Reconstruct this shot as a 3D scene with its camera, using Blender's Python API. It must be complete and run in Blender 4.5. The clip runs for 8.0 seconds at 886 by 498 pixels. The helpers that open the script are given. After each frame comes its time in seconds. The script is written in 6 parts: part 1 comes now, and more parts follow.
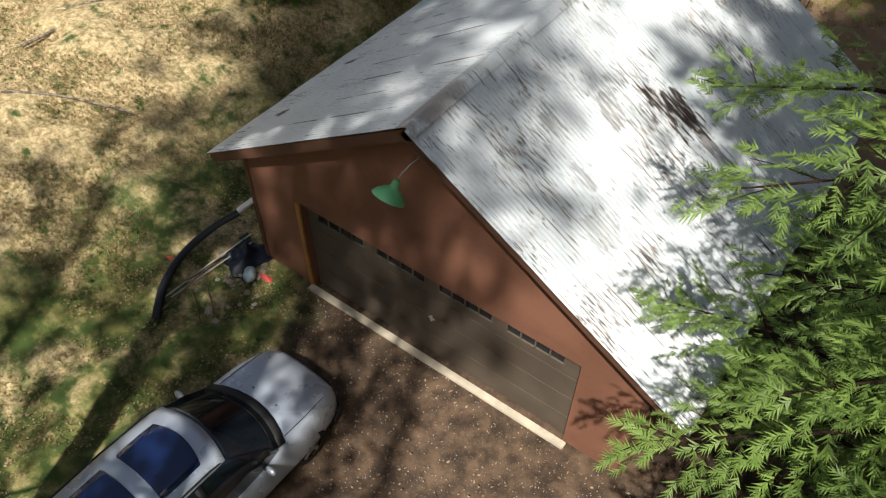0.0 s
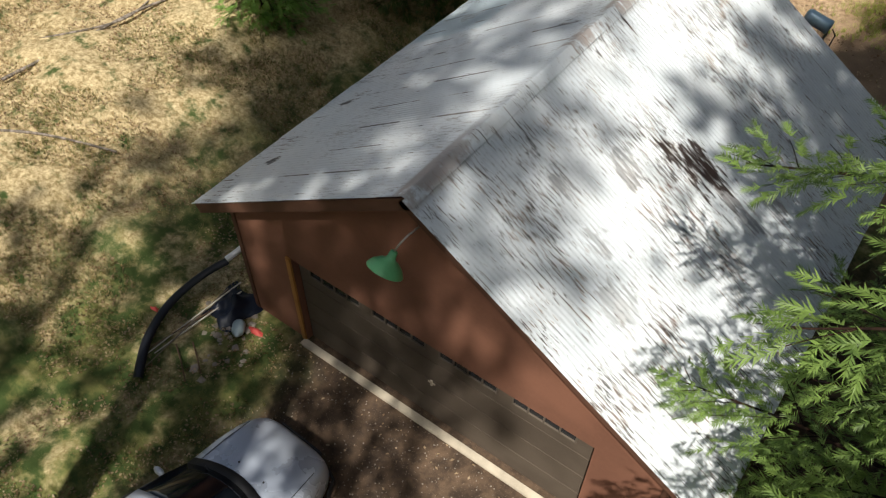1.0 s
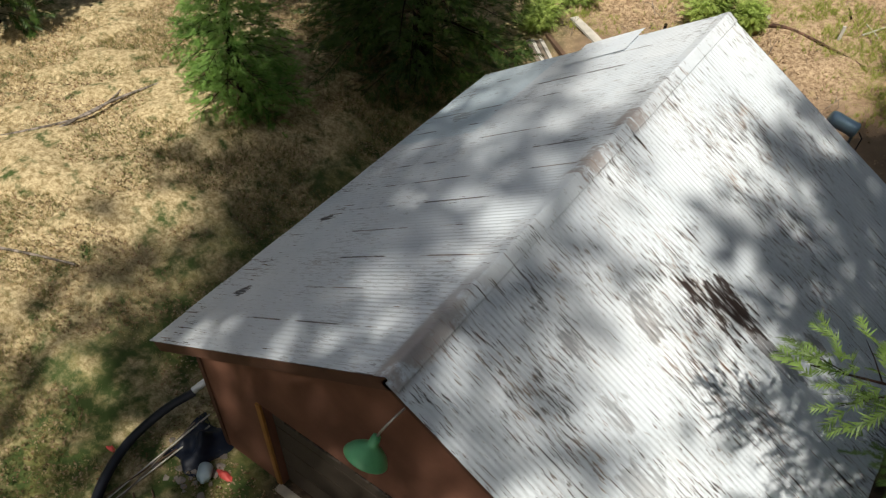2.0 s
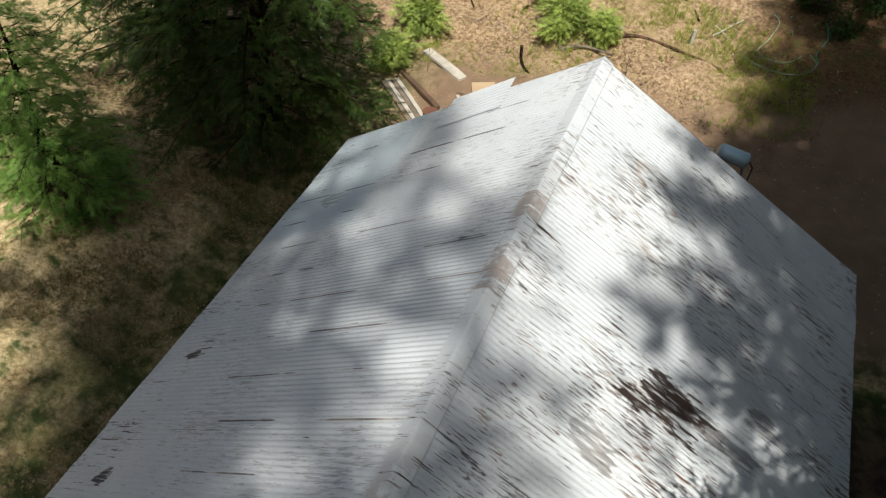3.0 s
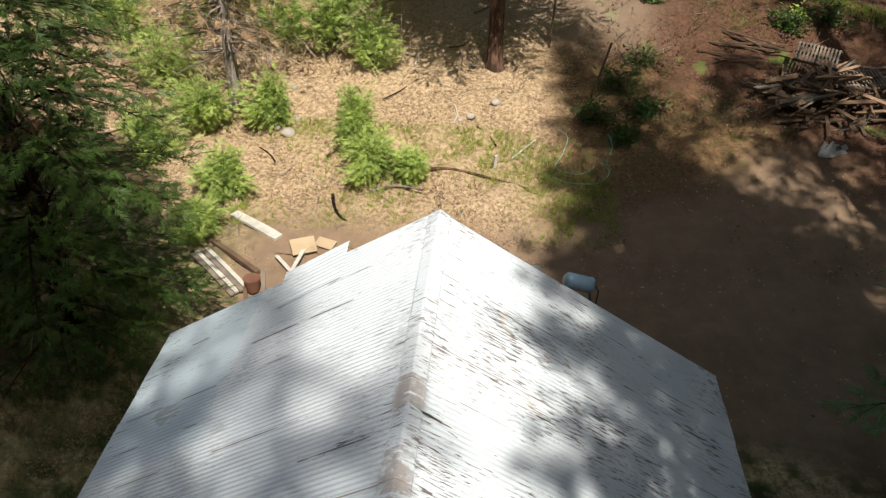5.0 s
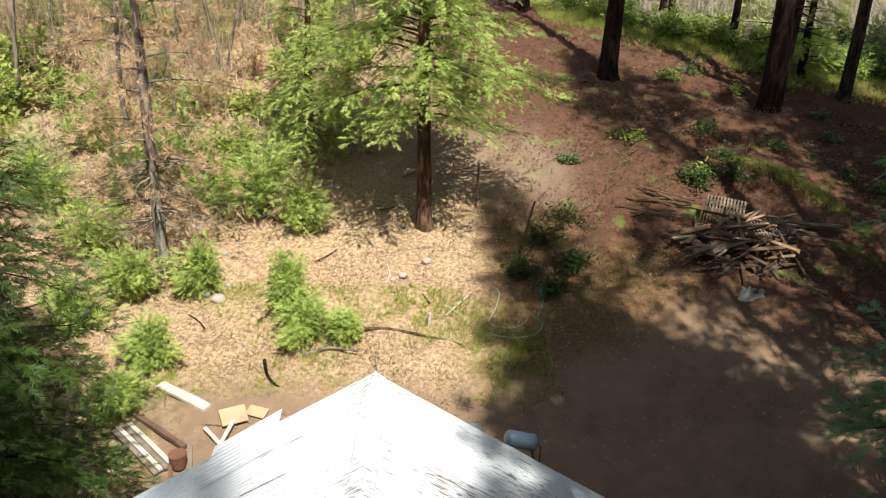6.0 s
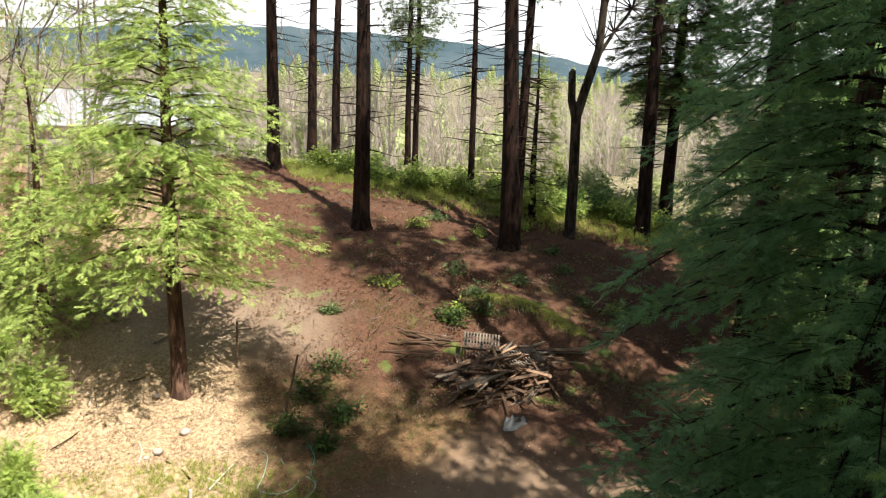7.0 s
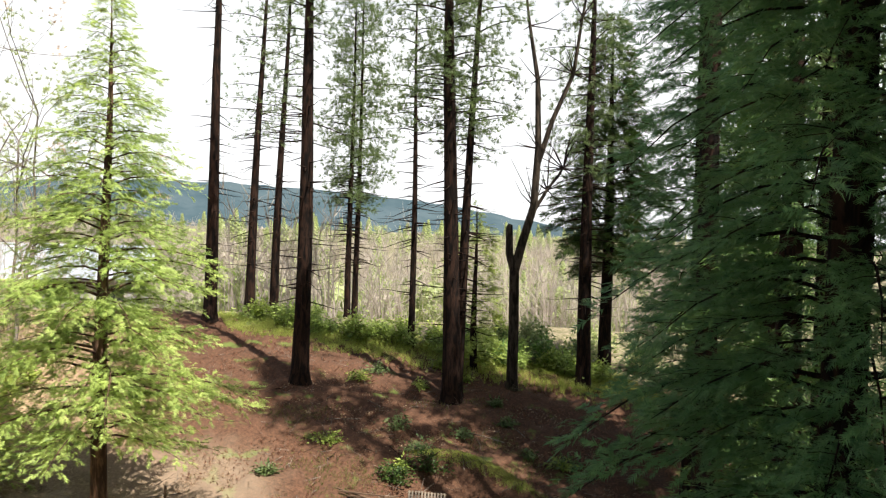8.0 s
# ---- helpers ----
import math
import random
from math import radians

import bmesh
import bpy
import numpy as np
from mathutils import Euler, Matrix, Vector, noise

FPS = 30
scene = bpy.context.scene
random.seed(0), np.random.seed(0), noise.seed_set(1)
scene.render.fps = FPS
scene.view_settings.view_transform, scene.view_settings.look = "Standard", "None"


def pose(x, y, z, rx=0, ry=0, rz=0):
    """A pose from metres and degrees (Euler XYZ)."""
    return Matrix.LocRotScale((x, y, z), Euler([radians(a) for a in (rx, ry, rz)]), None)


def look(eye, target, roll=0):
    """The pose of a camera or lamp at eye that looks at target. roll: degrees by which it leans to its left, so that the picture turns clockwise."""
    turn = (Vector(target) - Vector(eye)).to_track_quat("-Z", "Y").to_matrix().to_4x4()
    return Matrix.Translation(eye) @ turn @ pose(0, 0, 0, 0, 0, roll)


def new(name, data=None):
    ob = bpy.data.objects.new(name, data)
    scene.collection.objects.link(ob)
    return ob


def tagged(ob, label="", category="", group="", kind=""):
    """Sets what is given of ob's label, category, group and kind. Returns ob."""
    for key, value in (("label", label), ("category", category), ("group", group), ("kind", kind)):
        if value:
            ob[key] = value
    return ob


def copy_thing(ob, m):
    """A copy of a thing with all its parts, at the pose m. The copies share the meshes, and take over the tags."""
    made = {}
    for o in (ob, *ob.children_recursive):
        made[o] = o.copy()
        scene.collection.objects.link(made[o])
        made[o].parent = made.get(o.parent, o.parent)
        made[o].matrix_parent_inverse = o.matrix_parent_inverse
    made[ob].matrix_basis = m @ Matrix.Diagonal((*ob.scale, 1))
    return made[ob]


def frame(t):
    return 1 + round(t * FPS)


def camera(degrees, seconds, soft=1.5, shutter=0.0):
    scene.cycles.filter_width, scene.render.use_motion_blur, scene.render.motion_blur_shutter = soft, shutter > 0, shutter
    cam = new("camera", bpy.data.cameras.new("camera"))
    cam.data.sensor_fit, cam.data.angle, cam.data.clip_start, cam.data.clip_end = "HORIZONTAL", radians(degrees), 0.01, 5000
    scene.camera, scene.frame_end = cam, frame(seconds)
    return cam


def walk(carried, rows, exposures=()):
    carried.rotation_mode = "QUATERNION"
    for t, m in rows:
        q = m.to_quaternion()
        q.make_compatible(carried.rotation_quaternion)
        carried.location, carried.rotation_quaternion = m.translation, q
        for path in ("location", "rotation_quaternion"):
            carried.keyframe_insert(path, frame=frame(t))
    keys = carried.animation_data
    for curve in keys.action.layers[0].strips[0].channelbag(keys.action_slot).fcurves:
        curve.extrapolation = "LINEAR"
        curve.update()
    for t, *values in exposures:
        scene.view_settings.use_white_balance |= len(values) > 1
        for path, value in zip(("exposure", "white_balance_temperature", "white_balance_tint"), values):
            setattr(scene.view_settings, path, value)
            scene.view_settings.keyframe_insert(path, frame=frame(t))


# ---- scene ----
cam = camera(60.4, 8.0, soft=1.25)
PATH = [
    (0, (4.593, -5.554, 11.173), (3.819, -4.482, 9.673), 0.6),
    (0.5, (4.278, -5.092, 11.129), (3.496, -4.021, 9.631), 0.5),
    (1, (3.883, -4.604, 11.101), (3.102, -3.525, 9.609), 0.7),
    (1.5, (3.343, -3.824, 11.042), (2.529, -2.701, 9.602), 0.6),
    (2, (2.784, -3.076, 10.977), (1.965, -1.915, 9.569), 0.7),
    (2.2, (2.544, -2.723, 10.947), (1.809, -1.504, 9.542), 0.7),
    (3.3, (1.247, -0.994, 11.06), (0.79, 0.35, 9.651), 0.7),
    (3.5, (1.077, -0.768, 11.139), (0.72, 0.603, 9.727), 0.9),
    (4, (0.798, -0.538, 11.079), (0.697, 0.97, 9.769), 2.0),
    (5.3, (0.707, -0.468, 10.983), (0.588, 1.22, 9.917), 1.3),
    (5.5, (0.719, -0.474, 11.011), (0.661, 1.268, 10.03), 1.4),
    (6, (0.712, -0.395, 10.998), (0.748, 1.441, 10.205), 1.5),
    (6.5, (0.84, -0.416, 11.052), (1.157, 1.462, 10.44), 1.6),
    (7, (1.04, -0.357, 10.972), (1.665, 1.5, 10.57), 1.5),
    (7.5, (0.895, -0.244, 10.982), (1.685, 1.583, 10.788), 1.4),
    (8, (0.833, -0.239, 10.985), (1.618, 1.6, 10.981), 1.5),
]
walk(cam, [(t, look(eye, target, roll)) for t, eye, target, roll in PATH],
     exposures=[(0.0, 0.54), (1.5, 0.28), (2.2, 0.16), (3.5, 0.21), (4.2, 0.35), (5.5, 0.59), (6.5, 1.01), (7.3, 1.21), (8.0, 1.16)])

# ---- world, sun ----
TO_SUN = Vector((0.20, -0.50, 0.84)).normalized()
world = bpy.data.worlds.new("world")
scene.world = world
world.use_nodes = True
wn = world.node_tree.nodes
sky = wn.new("ShaderNodeTexSky")
sky.sky_type, sky.sun_disc = "NISHITA", False
sky.sun_elevation = math.asin(TO_SUN.z)
sky.sun_rotation = math.atan2(TO_SUN.x, TO_SUN.y)
sky.air_density, sky.dust_density, sky.ozone_density = 1.0, 2.5, 1.0
wn["Background"].inputs["Strength"].default_value = 0.0518
# bright haze low in the sky, with thin cloud higher up
wt = world.node_tree
co = wn.new("ShaderNodeTexCoord")
sep = wn.new("ShaderNodeSeparateXYZ")
wt.links.new(co.outputs["Generated"], sep.inputs[0])
haze = wn.new("ShaderNodeMapRange")
haze.interpolation_type = "SMOOTHSTEP"
for k, v in (("From Min", 0.50), ("From Max", 0.22), ("To Min", 0.06), ("To Max", 0.95)):
    haze.inputs[k].default_value = v
wt.links.new(sep.outputs["Z"], haze.inputs["Value"])
veil = wn.new("ShaderNodeMix")
veil.data_type = "RGBA"
veil.inputs[7].default_value = (11.8, 12.0, 12.0, 1.0)
wt.links.new(haze.outputs["Result"], veil.inputs[0])
wt.links.new(sky.outputs["Color"], veil.inputs[6])
wt.links.new(veil.outputs[2], wn["Background"].inputs["Color"])
sun_data = bpy.data.lights.new("sun", "SUN")
sun_data.energy, sun_data.angle, sun_data.color = 5.0, radians(0.6), (1.0, 0.945, 0.84)
sun_lamp = new("sun", sun_data)
sun_lamp.matrix_world = look(TO_SUN * 60, (0, 0, 0))


# ---- materials ----
def rgb(c):
    return (*c, 1.0) if len(c) == 3 else c


class Mat:
    """Small builder for node materials."""

    def __init__(self, name, rough=0.8, metal=0.0, spec=0.3):
        self.m = bpy.data.materials.new(name)
        self.m.use_nodes = True
        self.t = self.m.node_tree
        self.b = self.t.nodes["Principled BSDF"]
        self.b.inputs["Roughness"].default_value = rough
        self.b.inputs["Metallic"].default_value = metal
        self.b.inputs["Specular IOR Level"].default_value = spec
        self.pos = None

    def n(self, kind, **values):
        node = self.t.nodes.new(kind)
        for k, v in values.items():
            node.inputs[k].default_value = v
        return node

    def link(self, a, b):
        self.t.links.new(a, b)

    def where(self, scale=(1, 1, 1), turn=(0, 0, 0)):
        """World position, scaled per axis."""
        if self.pos is None:
            self.pos = self.t.nodes.new("ShaderNodeNewGeometry").outputs["Position"]
        mp = self.n("ShaderNodeMapping", Scale=scale, Rotation=turn)
        self.link(self.pos, mp.inputs["Vector"])
        return mp.outputs["Vector"]

    def noise(self, scale, detail=4.0, rough=0.55, stretch=(1, 1, 1), turn=(0, 0, 0), distort=0.0):
        nd = self.n("ShaderNodeTexNoise", Scale=scale, Detail=detail, Roughness=rough, Distortion=distort)
        self.link(self.where(stretch, turn), nd.inputs["Vector"])
        return nd.outputs["Fac"]

    def ramp(self, fac, lo, hi, a=0.0, b=1.0):
        r = self.n("ShaderNodeMapRange")
        r.interpolation_type = "SMOOTHSTEP"
        for k, v in (("From Min", lo), ("From Max", hi), ("To Min", a), ("To Max", b)):
            r.inputs[k].default_value = v
        self.link(fac, r.inputs["Value"])
        return r.outputs["Result"]

    def math(self, op, a, b=None):
        nd = self.t.nodes.new("ShaderNodeMath")
        nd.operation, nd.use_clamp = op, False
        for i, v in enumerate((a, b)):
            if v is None:
                continue
            if isinstance(v, (int, float)):
                nd.inputs[i].default_value = v
            else:
                self.link(v, nd.inputs[i])
        return nd.outputs[0]

    def mix(self, fac, a, b):
        nd = self.t.nodes.new("ShaderNodeMix")
        nd.data_type = "RGBA"
        for sock, v in ((nd.inputs[0], fac), (nd.inputs[6], a), (nd.inputs[7], b)):
            if isinstance(v, (int, float)):
                sock.default_value = v
            elif isinstance(v, tuple):
                sock.default_value = rgb(v)
            else:
                self.link(v, sock)
        return nd.outputs[2]

    def xyz(self):
        s = self.t.nodes.new("ShaderNodeSeparateXYZ")
        self.link(self.where(), s.inputs[0])
        return s.outputs

    def blob(self, p, r):
        """1 inside a ragged spot round p, drawn out down the slope, 0 outside."""
        d = self.t.nodes.new("ShaderNodeVectorMath")
        d.operation = "DISTANCE"
        d.inputs[1].default_value = (p[0], p[1] * 1.5, p[2])
        self.link(self.where((1, 1.5, 1)), d.inputs[0])
        ragged = self.math("ADD", self.math("MULTIPLY", self.noise(1.0, 5.0, 0.7, (1.6, 13.0, 1.6)), 1.5), self.noise(2.5, 4.0, 0.7))
        wob = self.math("MULTIPLY", self.math("SUBTRACT", ragged, 1.25), r * 2.6)
        return self.ramp(self.math("ADD", d.outputs["Value"], wob), r * 1.15, r * 0.85)

    def colour(self, c):
        if isinstance(c, tuple):
            self.b.inputs["Base Color"].default_value = rgb(c)
        else:
            self.link(c, self.b.inputs["Base Color"])
        return self

    def rough(self, r):
        self.link(r, self.b.inputs["Roughness"])
        return self

    def bump(self, height, strength=0.4, distance=0.02):
        bp = self.n("ShaderNodeBump", Strength=strength, Distance=distance)
        self.link(height, bp.inputs["Height"])
        self.link(bp.outputs["Normal"], self.b.inputs["Normal"])
        return self

    def per_piece(self, a, b, island=False):
        """A colour between a and b that differs from piece to piece."""
        if island:
            f = self.t.nodes.new("ShaderNodeNewGeometry").outputs["Random Per Island"]
        else:
            f = self.t.nodes.new("ShaderNodeObjectInfo").outputs["Random"]
        return self.mix(f, a, b)


def plain(name, c, rough=0.7, metal=0.0, vary=0.35, scale=6.0, spec=0.3, bumpy=0.2):
    """A surface of one paint with worn, uneven tone."""
    m = Mat(name, rough, metal, spec)
    dark = tuple(v * (1 - vary) for v in c)
    light = tuple(min(1.0, v * (1 + 0.5 * vary)) for v in c)
    big, fine = m.noise(scale * 0.3, 3), m.noise(scale * 6, 6, 0.65)
    m.colour(m.mix(m.ramp(big, 0.35, 0.65), m.mix(fine, dark, c), m.mix(fine, c, light)))
    if bumpy:
        m.bump(fine, bumpy, 0.01)
    return m.m


def leafy(name, dark, light, dead=None, gloss=0.45):
    """Foliage: tone differs from leaf to leaf and from bough to bough; light passes through."""
    m = Mat(name, gloss, 0.0, 0.25)
    one = m.t.nodes.new("ShaderNodeNewGeometry").outputs["Random Per Island"]
    bough = m.ramp(m.noise(2.6, 4, 0.6), 0.33, 0.67)
    isl = m.mix(m.math("ADD", m.math("MULTIPLY", one, 0.4), m.math("MULTIPLY", bough, 0.6)), dark, light)
    big = m.noise(0.9, 2)
    c = m.mix(m.ramp(big, 0.35, 0.7), isl, m.mix(0.55, isl, light))
    if dead:
        c = m.mix(m.ramp(m.noise(1.7, 3), 0.58, 0.68), c, dead)
    m.colour(c)
    tr = m.n("ShaderNodeBsdfTranslucent")
    m.link(c, tr.inputs["Color"])
    mx = m.n("ShaderNodeMixShader", Fac=0.45)
    out = m.t.nodes["Material Output"]
    m.link(m.b.outputs[0], mx.inputs[1])
    m.link(tr.outputs[0], mx.inputs[2])
    m.link(mx.outputs[0], out.inputs["Surface"])
    return m.m


def bark(name, dark, light):
    m = Mat(name, 0.95, 0.0, 0.1)
    plates = m.noise(7.0, 5, 0.6, (1, 1, 0.22), distort=0.6)
    fine = m.noise(40.0, 4, 0.6, (1, 1, 0.3))
    c = m.mix(m.ramp(plates, 0.4, 0.62), dark, light)
    m.colour(m.mix(m.ramp(fine, 0.3, 0.8), m.mix(0.4, c, dark), c))
    m.bump(plates, 0.9, 0.06)
    return m.m


def roof_metal():
    """Whitewashed corrugated iron: the wash is worn off in streaks down the slope, with rust spots."""
    m = Mat("whitewashed_iron", 0.5, 0.0, 0.45)
    x, y, z = m.xyz()
    streak = m.noise(1.0, 6, 0.62, (1.3, 30.0, 1.3))
    short = m.noise(1.0, 3, 0.6, (4.0, 52.0, 4.0))
    patch = m.noise(0.9, 4, 0.65)
    right = m.ramp(x, -0.4, 0.5)
    thr = m.math("ADD", m.math("MULTIPLY", right, -0.055), 0.668)
    field = m.math("ADD", m.math("MULTIPLY", streak, 0.62), m.math("MULTIPLY", short, 0.38))
    field = m.math("ADD", field, m.math("MULTIPLY", m.math("SUBTRACT", patch, 0.5), 0.40))
    over = m.math("SUBTRACT", field, thr)
    over = m.math("ADD", over, m.ramp(x, -2.8, -4.2, 0.0, 0.05))
    bare = m.ramp(over, -0.012, 0.02)
    # small flakes, thick where the wash is wearing away
    fleck = m.noise(1.0, 4, 0.7, (5.0, 45.0, 5.0))
    fleck = m.math("ADD", fleck, m.math("MULTIPLY", m.math("SUBTRACT", m.noise(0.75, 3, 0.6), 0.5), 0.5))
    fleck = m.math("MULTIPLY", m.ramp(fleck, 0.585, 0.615), m.ramp(x, -0.6, 0.4, 0.35, 0.9))
    bare = m.math("MAXIMUM", bare, fleck)
    wash = m.mix(m.ramp(m.noise(0.8, 4), 0.35, 0.65), (0.62, 0.67, 0.72), (0.71, 0.75, 0.79))
    wash = m.mix(m.ramp(m.noise(9.0, 5, 0.7, (1, 3, 1)), 0.45, 0.8, 0.0, 0.4), wash, (0.45, 0.46, 0.47))
    newer = m.math("MULTIPLY", m.ramp(x, -2.72, -2.78), m.ramp(y, 5.55, 5.62))
    wash = m.mix(newer, wash, m.mix(m.noise(2.0, 4), (0.50, 0.60, 0.67), (0.60, 0.68, 0.74)))
    rust = m.mix(m.ramp(m.noise(5.0, 5, 0.7), 0.4, 0.7), (0.03, 0.024, 0.022), (0.15, 0.085, 0.06))
    rust = m.mix(m.ramp(m.noise(2.3, 4, 0.6), 0.5, 0.68), rust, (0.27, 0.20, 0.15))
    spots = 0.0
    for p, r, w in (((1.75, 3.72, 4.14), 0.26, 1.0), ((2.12, 3.95, 3.9), 0.5, 1.0), ((2.5, 4.0, 3.67), 0.34, 0.75), ((2.95, 4.0, 3.4), 0.3, 0.5), ((1.0, 1.85, 4.6), 0.2, 0.6), ((1.75, 1.65, 4.15), 0.24, 0.45),
                    ((2.3, 1.2, 3.8), 0.3, 0.4), ((1.45, 2.95, 4.3), 0.3, 0.6), ((3.1, 3.2, 3.3), 0.24, 0.5), ((3.2, 4.6, 3.25), 0.26, 0.6), ((-3.7, 1.2, 2.93), 0.14, 0.9), ((-3.5, 6.4, 3.05), 0.26, 0.5), ((-3.85, 3.1, 2.83), 0.14, 0.9)):
        b = m.math("MULTIPLY", m.blob(p, r), w)
        spots = m.math("MAXIMUM", spots, b)
    torn = m.math("MULTIPLY", spots, m.ramp(m.noise(1.0, 5, 0.65, (2.0, 17.0, 2.0)), 0.37, 0.50))
    rust = m.mix(m.math("MULTIPLY", torn, 0.92), rust, (0.026, 0.016, 0.014))
    lap = m.math("ABSOLUTE", m.math("SUBTRACT", m.math("FRACT", m.math("DIVIDE", y, 0.66)), 0.5))
    lap = m.math("MULTIPLY", m.ramp(lap, 0.482, 0.492), m.ramp(m.noise(1.1, 4, 0.6, (1, 3, 1)), 0.5, 0.58))
    torn = m.math("MAXIMUM", torn, m.math("MULTIPLY", lap, 0.85))
    cap = m.math("MULTIPLY", m.ramp(m.math("ABSOLUTE", x), 0.24, 0.10), m.ramp(m.noise(2.2, 5, 0.7), 0.38, 0.52))
    cap = m.math("MULTIPLY", cap, m.math("MAXIMUM", m.ramp(y, 2.4, 0.5), m.math("MAXIMUM", m.blob((-0.1, 4.05, 5.2), 0.5), m.blob((-0.1, 5.1, 5.2), 0.42))))
    cover = m.math("MAXIMUM", bare, m.math("MAXIMUM", torn, m.math("MULTIPLY", cap, 0.65)))
    m.colour(m.mix(cover, wash, m.mix(cap, rust, m.mix(m.noise(6.0, 4, 0.7), (0.13, 0.075, 0.05), (0.34, 0.24, 0.18)))))
    m.rough(m.ramp(cover, 0, 1, 0.42, 0.85))
    m.bump(m.math("MULTIPLY", cover, -1.0), 0.35, 0.004)
    return m.m


def ground_material():
    m = Mat("ground", 0.95, 0.0, 0.15)
    x, y, z = m.xyz()
    wob = m.math("MULTIPLY", m.math("SUBTRACT", m.noise(0.45, 4, 0.6), 0.5), 3.4)
    fine = m.noise(9.0, 9, 0.8, distort=0.4)
    mid = m.noise(2.6, 5, 0.65)
    big = m.noise(0.5, 3)
    # mown grass with straw and dead leaves
    grass = m.mix(m.ramp(mid, 0.4, 0.62), (0.045, 0.07, 0.02), (0.15, 0.15, 0.05))
    straw = m.mix(m.ramp(fine, 0.35, 0.7), (0.20, 0.145, 0.065), (0.66, 0.54, 0.33))
    grass = m.mix(m.ramp(m.math("ADD", m.math("MULTIPLY", big, 0.6), m.math("MULTIPLY", mid, 0.45)), 0.49, 0.66), grass, straw)
    grass = m.mix(m.math("MULTIPLY", m.ramp(x, -6.0, -8.5), m.ramp(mid, 0.30, 0.5)), grass, straw)
    # packed earth and gravel
    earth = m.mix(m.ramp(mid, 0.35, 0.7), (0.044, 0.031, 0.023), (0.135, 0.09, 0.06))
    earth = m.mix(m.ramp(m.noise(45.0, 3, 0.7), 0.62, 0.72), earth, (0.32, 0.25, 0.20))
    # dry leaf litter
    grit = m.noise(24.0, 4, 0.7)
    litter = m.mix(m.ramp(fine, 0.36, 0.64), (0.16, 0.098, 0.056), (0.50, 0.375, 0.24))
    litter = m.mix(m.ramp(grit, 0.42, 0.34), litter, (0.06, 0.035, 0.02))
    litter = m.mix(m.ramp(mid, 0.55, 0.75), litter, (0.34, 0.27, 0.14))
    # red pine needles
    needles = m.mix(m.ramp(fine, 0.3, 0.75), (0.034, 0.019, 0.013), (0.17, 0.086, 0.052))
    moss = m.mix(fine, (0.05, 0.075, 0.02), (0.16, 0.19, 0.05))
    needles = m.mix(m.ramp(m.noise(0.8, 4, 0.6), 0.58, 0.68), needles, moss)
    # where each lies
    front = m.math("MULTIPLY", m.ramp(m.math("ADD", x, wob), -3.1, -1.9), m.ramp(m.math("ADD", y, wob), 8.5, 6.5))
    base = m.mix(front, grass, earth)
    yard = m.math("MULTIPLY", m.ramp(m.math("ADD", y, wob), 8.0, 10.0), m.ramp(m.math("ADD", x, wob), -6.5, -4.5))
    base = m.mix(yard, base, m.mix(0.55, earth, (0.32, 0.22, 0.145)))
    edge = m.math("ADD", y, m.math("MULTIPLY", m.ramp(x, 0.0, 12.0), -4.5))
    up = m.ramp(m.math("ADD", edge, m.math("MULTIPLY", wob, 0.5)), 14.6, 16.2)
    # brown duff right of the litter, darkened to deepen the tree shadow there
    shaded_duff = m.mix(m.ramp(fine, 0.3, 0.72), (0.055, 0.032, 0.018), (0.25, 0.15, 0.075))
    shaded_duff = m.mix(m.ramp(mid, 0.5, 0.7), shaded_duff, (0.10, 0.095, 0.035))
    base = m.mix(up, base, m.mix(m.ramp(m.math("ADD", x, m.math("MULTIPLY", wob, 0.6)), 1.2, 3.4), litter, shaded_duff))
    rise = m.math("ADD", m.math("MULTIPLY", x, 0.75), y)
    far = m.ramp(m.math("ADD", rise, wob), 24.0, 28.0)
    over = m.math("ADD", y, m.math("MULTIPLY", x, 0.62))
    far = m.math("MULTIPLY", far, m.ramp(m.math("ADD", over, wob), 49.5, 46.0))
    base = m.mix(m.math("MULTIPLY", far, m.ramp(x, -4.0, 4.0)), base, needles)
    back = m.math("MULTIPLY", m.ramp(m.math("ADD", over, wob), 45.5, 48.5), m.ramp(x, 2.0, 5.0))
    base = m.mix(back, base, m.mix(m.ramp(mid, 0.35, 0.65), (0.10, 0.10, 0.045), (0.25, 0.205, 0.14)))
    bare = m.math("MULTIPLY", m.ramp(m.math("ADD", y, wob), 23.0, 24.5), m.ramp(m.math("ADD", y, wob), 29.0, 26.5))
    bare = m.math("MULTIPLY", bare, m.math("MULTIPLY", m.ramp(m.math("ADD", x, wob), 7.0, 4.0), m.ramp(m.math("ADD", x, wob), -5.0, -2.5)))
    base = m.mix(m.math("MULTIPLY", bare, 0.55), base, (0.28, 0.215, 0.155))
    away = m.ramp(y, 55.0, 75.0)
    wild = m.mix(m.ramp(m.noise(0.12, 5, 0.7), 0.35, 0.65), (0.24, 0.20, 0.15), (0.13, 0.14, 0.06))
    m.colour(m.mix(away, base, wild))
    m.bump(m.math("ADD", m.math("MULTIPLY", m.noise(7.0, 8, 0.75), 0.6), mid), 0.5, 0.05)
    return m.m


